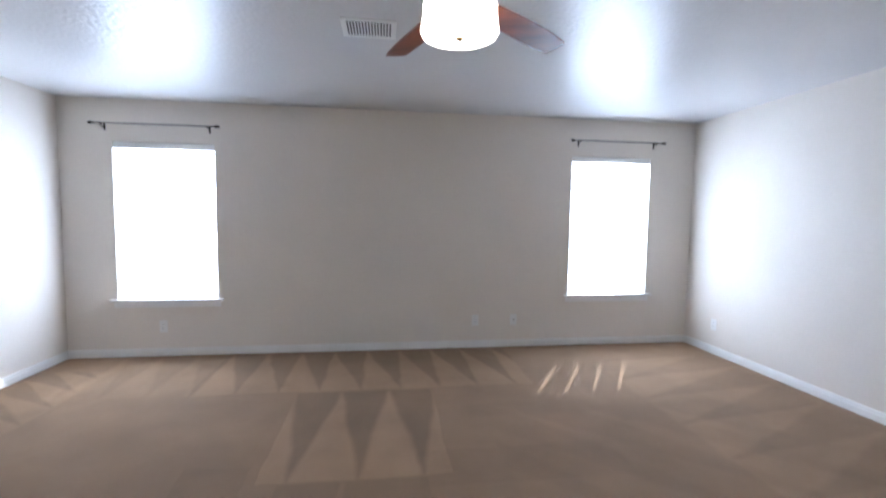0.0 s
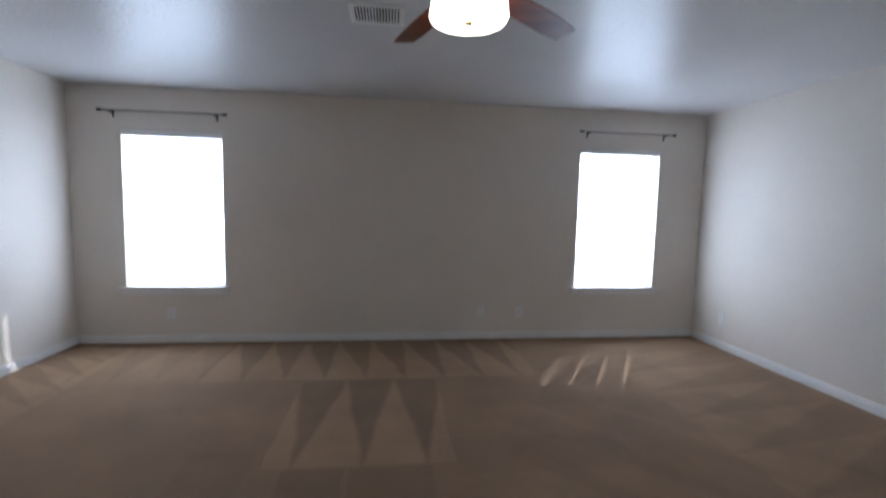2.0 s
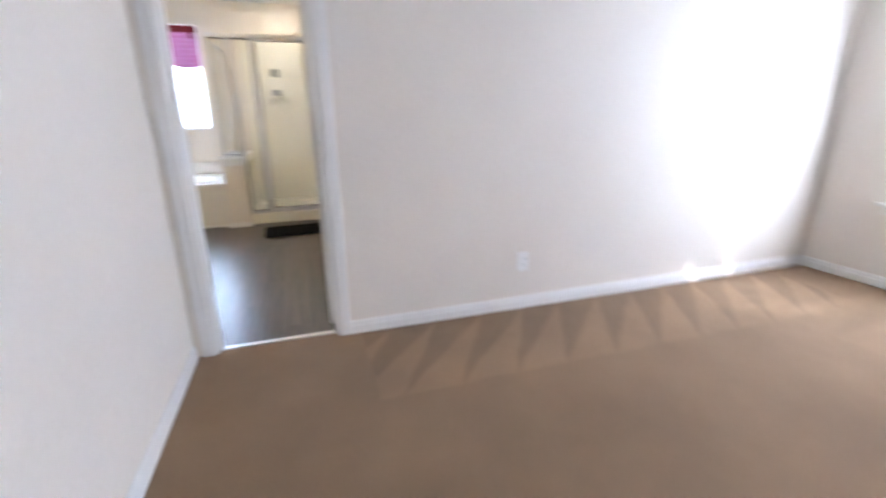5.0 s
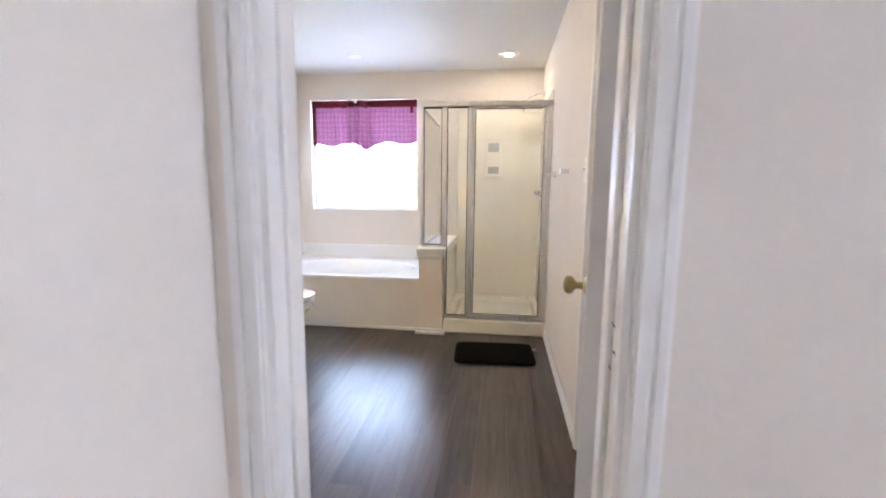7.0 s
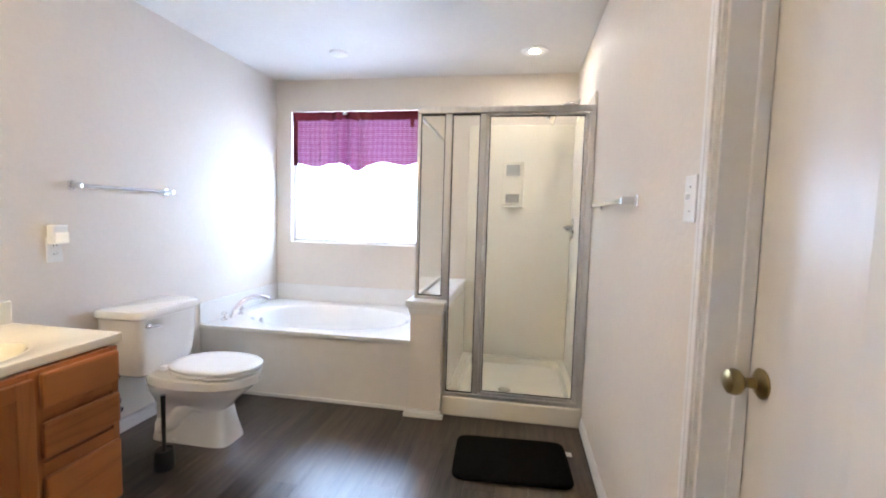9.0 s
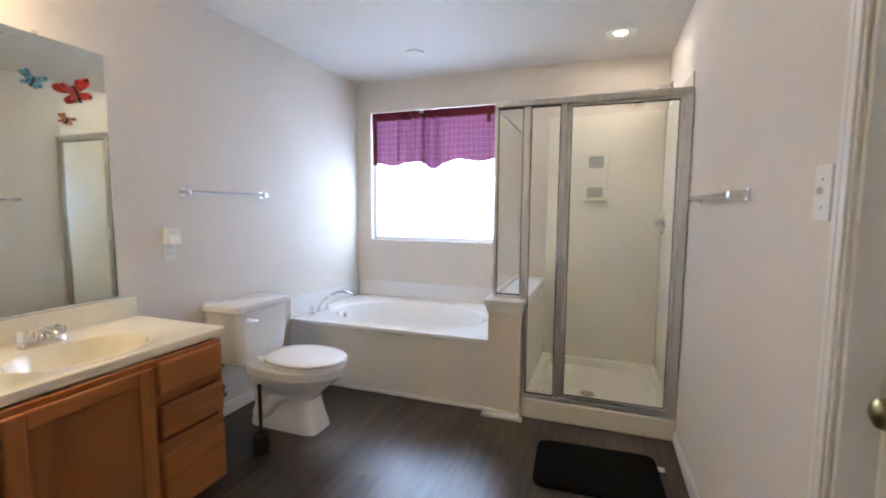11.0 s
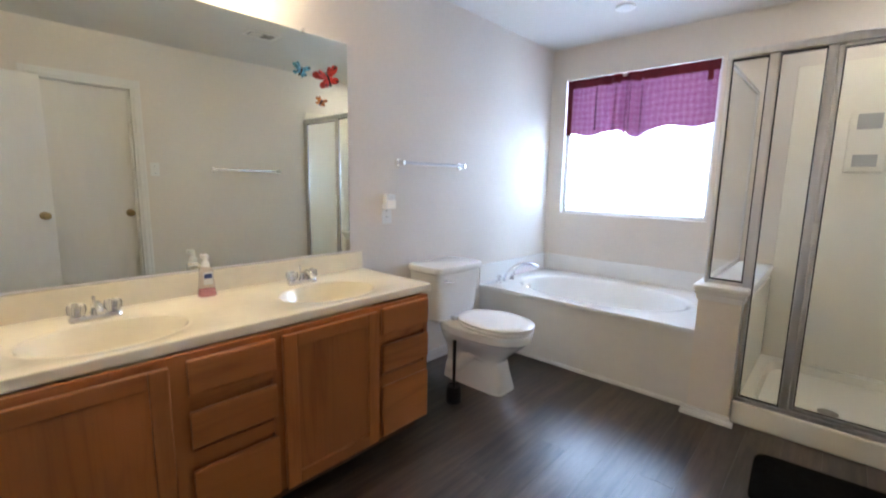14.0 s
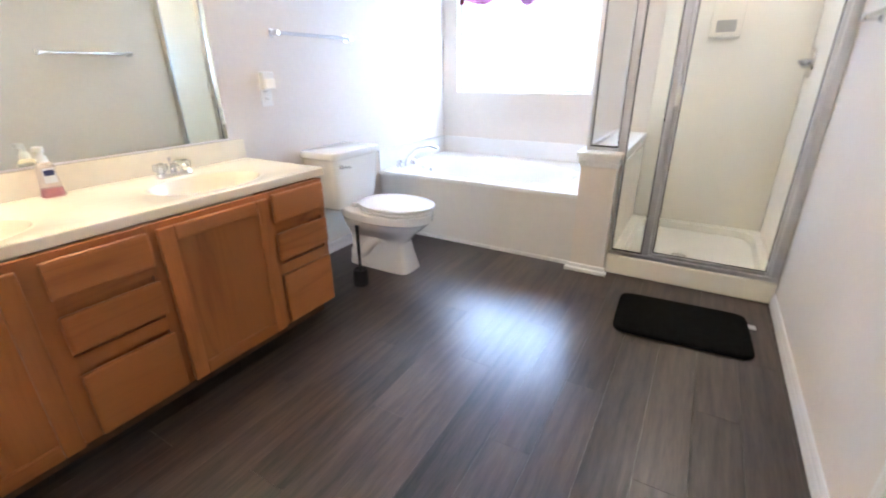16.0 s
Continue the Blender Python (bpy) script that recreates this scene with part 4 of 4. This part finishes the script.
def butterfly(x, z, size, turn, mat, label):
    ob = thing("butterfly_decoration", (0, 0, 0), label, "decoration", group="butterfly decorations")
    for s in (-1, 1):
        for tilt, ln, wd in ((38, 1.0, .62), (-35, .72, .55)):
            ring = []
            for i in range(18):
                a = 2 * math.pi * i / 18
                r = .5 * (1 + math.cos(a)) * ln
                ring.append((ln * .5 + .5 * ln * math.cos(a), wd * .42 * math.sin(a) * (1 + .25 * math.cos(a)) * (.35 + .65 * (.5 + .5 * math.cos(a)) ** .5)))
            ca, sa = math.cos(radians(tilt)), math.sin(radians(tilt))
            pts = [(s * (u * ca - v * sa), u * sa + v * ca) for u, v in ring]
            bm = loft([[Vector((a * size * .5, .004 + d + abs(a) * size * .18, b * size * .5)) for a, b in pts] for d in (0, .0016)])
            wing = part("wing", bm, mat, ob)
            tip = loft([[Vector(((a * .34 + s * ln * ca * .66) * size * .5, .0062 + d + abs(a * .34 + s * ln * ca * .66) * size * .18, (b * .34 + ln * sa * .66) * size * .5)) for a, b in pts] for d in (0, .0008)])
            part("wing_tip", tip, M_BLACK, wing, "dark wing marking")
    part("body", tube([(0, .006, -.28 * size), (0, .009, 0), (0, .006, .22 * size)], lambda u: .004 * (.4 + 1.2 * math.sin(math.pi * min(1, u + .05))), 8), M_BLACK, ob, smooth=True)
    ob.matrix_basis = pose(x, YV + .006, z, 0, turn, 0)
    return ob


butterfly(-1.585, 1.785, .15, 25, M_WING_R, "large red and black paper butterfly stuck on the mirror")
butterfly(-1.43, 1.797, .095, -15, M_WING_B, "small blue and green paper butterfly stuck on the mirror")
butterfly(-1.54, 1.662, .065, -20, M_WING_O, "tiny orange paper butterfly stuck on the mirror")

soap = thing("soap_dispenser", (-.912, -1.80, .757), "clear pump bottle with a little pink hand soap", "soap bottle")
sx, sy = -.912, -1.80
rings = [oval(sx, sy, .757 + z, .034 * s, .024 * s, 24, 2.8) for z, s in ((.001, .95), (.006, 1.08), (.02, 1.0), (.08, .82), (.115, .80), (.125, .65), (.130, .40))]
part("bottle", loft(rings), M_CLEAR, soap, "clear plastic bottle", smooth=True)
part("liquid", loft([oval(sx, sy, .757 + z, .031 * s, .021 * s, 24, 2.8) for z, s in ((.004, .95), (.008, 1.0), (.016, .98), (.034, .92))]), M_SOAP, soap, "pink liquid soap", smooth=True)
part("label", box((sx - .019, sy + .0205, .757 + .055), (sx + .019, sy + .0222, .757 + .108), .0006, 1), M_TAG, soap, "white label")
part("label_mark", box((sx - .016, sy + .0223, .757 + .082), (sx + .016, sy + .0230, .757 + .102)), M_LABEL, soap, "navy blue badge")
part("pump_collar", lathe([(.001, .887), (.016, .887), (.015, .905), (.009, .912), (.009, .925), (.001, .926)], (sx, sy, 0), n=16), M_PLATE, soap, smooth=True)
part("pump_head", loft([oval(sx + .006, sy + .010, z, .013, .024, 14, 3) for z in (.925, .934, .941)]), M_PLATE, soap, smooth=True)

nite = thing("night_light", (-1.985, YV, 1.14), "white plug-in night light in the socket", "night light")
part("case", box((-2.022, YV + .0075, 1.095), (-1.948, YV + .045, 1.185), .008, 3), M_PLATE, nite)
part("lens", box((-2.018, YV + .0455, 1.10), (-1.955, YV + .052, 1.15), .003, 2), M_NITE, nite, "softly glowing lens")


def towel_bar(x0, x1, y, out, z, label):
    ob = thing("towel_bar", ((x0 + x1) / 2, y, z), label, "towel bar", group="towel bars")
    for ex in (x0, x1):
        bm = box((ex - .016, y + out * .001, z - .022), (ex + .016, y + out * .010, z + .022), .004, 2)
        box((ex - .010, y + out * .010, z - .014), (ex + .010, y + out * .062, z + .014), .004, 2, bm=bm)
        part("post", bm, M_CHROME, ob)
    part("bar", box((x0 + .010, y + out * .042, z - .009), (x1 - .010, y + out * .058, z + .009), .003, 1), M_RAIL if out > 0 else M_CHROME, ob, "clear square bar" if out > 0 else "chrome square bar")


towel_bar(-2.66, -2.075, YV, 1, 1.378, "chrome towel bar with clear square rail")
towel_bar(-2.62, -1.945, YR, -1, 1.350, "chrome towel bar beside the shower")

# ---- toilet ----
TX = -2.368
toilet = thing("toilet", (TX, -1.5, 0), "white two-piece toilet with closed lid", "toilet")
ped = []
for z, y0, y1, w, pw in ((0, -1.66, -1.195, .102, 6), (.018, -1.66, -1.198, .100, 6), (.12, -1.65, -1.222, .088, 4.5), (.19, -1.66, -1.232, .090, 3.4), (.232, -1.68, -1.200, .112, 2.7),
                         (.272, -1.70, -1.150, .146, 2.35), (.308, -1.71, -1.108, .167, 2.25), (.332, -1.715, -1.088, .174, 2.2), (.338, -1.715, -1.074, .184, 2.2), (.384, -1.715, -1.066, .188, 2.2), (.392, -1.71, -1.072, .182, 2.2)):
    ped.append(oval(TX, (y0 + y1) / 2, z, w, (y1 - y0) / 2, 44, pw))
part("bowl", loft(ped), M_PORC, toilet, "glazed porcelain bowl", smooth=True)
part("trapway", tube(smooth_path([(TX + .040, -1.33, .20), (TX + .052, -1.40, .215), (TX + .058, -1.47, .17), (TX + .058, -1.53, .10), (TX + .055, -1.61, .07)]), .052, 14), M_PORC, toilet, smooth=True)
for z0, z1, g, nm in ((.398, .413, .002, "seat"), (.419, .438, 0, "lid")):
    yc = -1.315
    part(nm, loft([oval(TX, yc, z, (.184 - g) * k, (.240 - g) * k, 44, 2.2, 1.06) for z, k in ((z0, .96), (z0 + .004, 1.0), (z1 - .005, 1.0), (z1 - .001, .975), (z1 + .002, .80))]), M_SEAT, toilet, "white plastic " + nm, smooth=True)
# grey core set back in the gaps under seat and lid, as their shade
part("seat_bumper", loft([oval(TX, -1.315, z, .150, .20, 32, 2.2, 1.06) for z in (.391, .420)]), M_GREY, toilet)
for s in (-1, 1):
    part("seat_hinge", box((TX + s * .075 - .022, -1.59, .393), (TX + s * .075 + .022, -1.555, .420), .006, 2), M_SEAT, toilet)
tank = []
for z, w, d in ((.375, .170, .150), (.385, .185, .165), (.46, .205, .18), (.60, .216, .19), (.695, .222, .195)):
    tank.append(oval(TX, YV + .014 + (d + .085) / 2, z, w * .97, (d + .085) / 2, 40, 8))
part("tank", loft(tank), M_PORC, toilet, "porcelain tank", smooth=True)
part("tank_lid", loft([oval(TX, YV + .157, z, .229 * s, .148 * s, 40, 9) for z, s in ((.695, .965), (.702, 1.0), (.728, 1.0), (.738, .97), (.740, .9))]), M_PORC, toilet, smooth=True)
lev = part("flush_lever", lathe([(.001, 0), (.015, 0), (.014, .008), (.007, .011), (.007, .02), (.001, .021)], (TX + .16, -1.588, .655), 'Y', 16), M_CHROME, toilet, "chrome flush lever", smooth=True)
part("lever_arm", tube([(TX + .165, -1.571, .655), (TX + .13, -1.566, .650), (TX + .10, -1.564, .645)], .0065, 8), M_CHROME, lev, smooth=True)
for s in (-1, 1):
    part("bolt_cap", lathe([(.001, .0), (.014, 0), (.012, .012), (.001, .016)], (TX + s * .093, -1.50, .010), n=12), M_PORC, toilet, smooth=True)

supply = thing("supply_valve", (-2.240, YV, .17), "water shut-off valve with dark braided hose", "valve")
part("escutcheon", lathe([(.001, 0), (.026, 0), (.022, .008), (.001, .01)], (-2.240, YV + .001, .17), 'Y', 16), M_CHROME, supply, smooth=True)
part("valve_body", lathe([(.010, .008), (.010, .05), (.016, .055), (.016, .075), (.001, .078)], (-2.240, YV + .001, .17), 'Y', 14), M_CHROME, supply, smooth=True)
part("handle", loft([oval(0, 0, z, .021, .012, 16, 2) for z in (0, .012)]), M_BLACK, supply).matrix_basis = pose(0, .08, 0, -90, 0, 0)
part("hose", tube(smooth_path([(-2.240, YV + .06, .185), (-2.245, YV + .07, .22), (-2.200, YV + .11, .25), (-2.160, YV + .11, .29), (-2.190, YV + .10, .335), (-2.230, YV + .10, .385)]), .006, 10), M_HOSE, supply, smooth=True)

brush = thing("toilet_brush", (-2.055, -1.365, 0), "black plastic toilet brush standing in its holder", "toilet brush")
part("holder", lathe([(.001, .0), (.044, 0), (.048, .006), (.046, .05), (.042, .095), (.038, .098), (.034, .09), (.001, .088)], (-2.055, -1.365, 0), n=24), M_BLACK, brush, smooth=True)
part("handle", tube([(-2.055, -1.365, .085), (-2.055, -1.365, .2), (-2.054, -1.364, .355), (-2.054, -1.364, .37)], lambda u: .008 + .004 * u, 12), M_BLACK, brush, smooth=True)

# ---- bath mat ----
mat_thing = thing("bath_mat", (-2.488, .315, 0), "black shaggy rectangular bath mat on the floor", "bath mat")
n = 44
base = [Vector((p.x, p.y, 0)) for p in oval(0, 0, 0, .210, .298, n, 10)]
turn = Matrix.Rotation(radians(3), 3, 'Z')
bm = loft([[turn @ (p * k) + Vector((-2.488, .315, z)) for p in base] for z, k in ((.001, .985), (.010, 1.0), (.018, .985), (.021, .95))])
part("shag", bm, M_MAT, mat_thing, smooth=True)
part("care_tag", box((-2.63, .606, .006), (-2.59, .638, .009)), M_TAG, mat_thing, "small white care tag")

# ---- ceiling fittings ----
can = thing("recessed_light", (-3.44, .37, H), "lit round recessed ceiling light above the shower", "ceiling light")
part("trim_ring", lathe([(.075, H - .0005), (.092, H - .0005), (.090, H - .008), (.076, H - .006)], (-3.44, .37, 0), n=32), M_PLATE, can, smooth=True)
part("lens", lathe([(.001, H - .001), (.076, H - .001), (.070, H - .005), (.001, H - .007)], (-3.44, .37, 0), n=32), M_CAN, can, "glowing frosted lens", smooth=True)
det = thing("ceiling_cover", (-3.34, -1.035, H), "round white cover plate on the bathroom ceiling", "cover plate")
part("disc", lathe([(.001, H - .0005), (.066, H - .0005), (.064, H - .012), (.050, H - .018), (.001, H - .019)], (-3.34, -1.035, 0), n=28), M_PLATE, det, smooth=True)

# ---- vinyl planks ----
PL, PW = 1.22, .152
plank_mesh = {}


def plank(x0, x1, y0, y1):
    key = (round(x1 - x0, 3), round(y1 - y0, 3))
    if key not in plank_mesh:
        bm = box((0, 0, 0), (x1 - x0 - .0002, y1 - y0 - .0002, .0055))
        me = bpy.data.meshes.new("plank")
        for v in bm.verts:
            if v.co.z > .003:
                v.co.x += .0003 if v.co.x < .1 * (x1 - x0) else -.0003
                v.co.y += .0003 if v.co.y < .1 * (y1 - y0) else -.0003
        bm.to_mesh(me)
        bm.free()
        me.materials.append(M_PLANK)
        plank_mesh[key] = me
    ob = new("plank", plank_mesh[key])
    ob.parent = floor_bath
    ob.location = (x0, y0, -.0058)


y, row = YV, 0
while y < YR + .13:
    y1 = min(y + PW, YR + .14)
    x = XB - (row * .43 % PL)
    while x < -.05:
        a, b = max(x, XB), min(x + PL, -.047)
        if b - a > .03:
            plank(a, b, y, y1)
        x += PL
    y, row = y1, row + 1
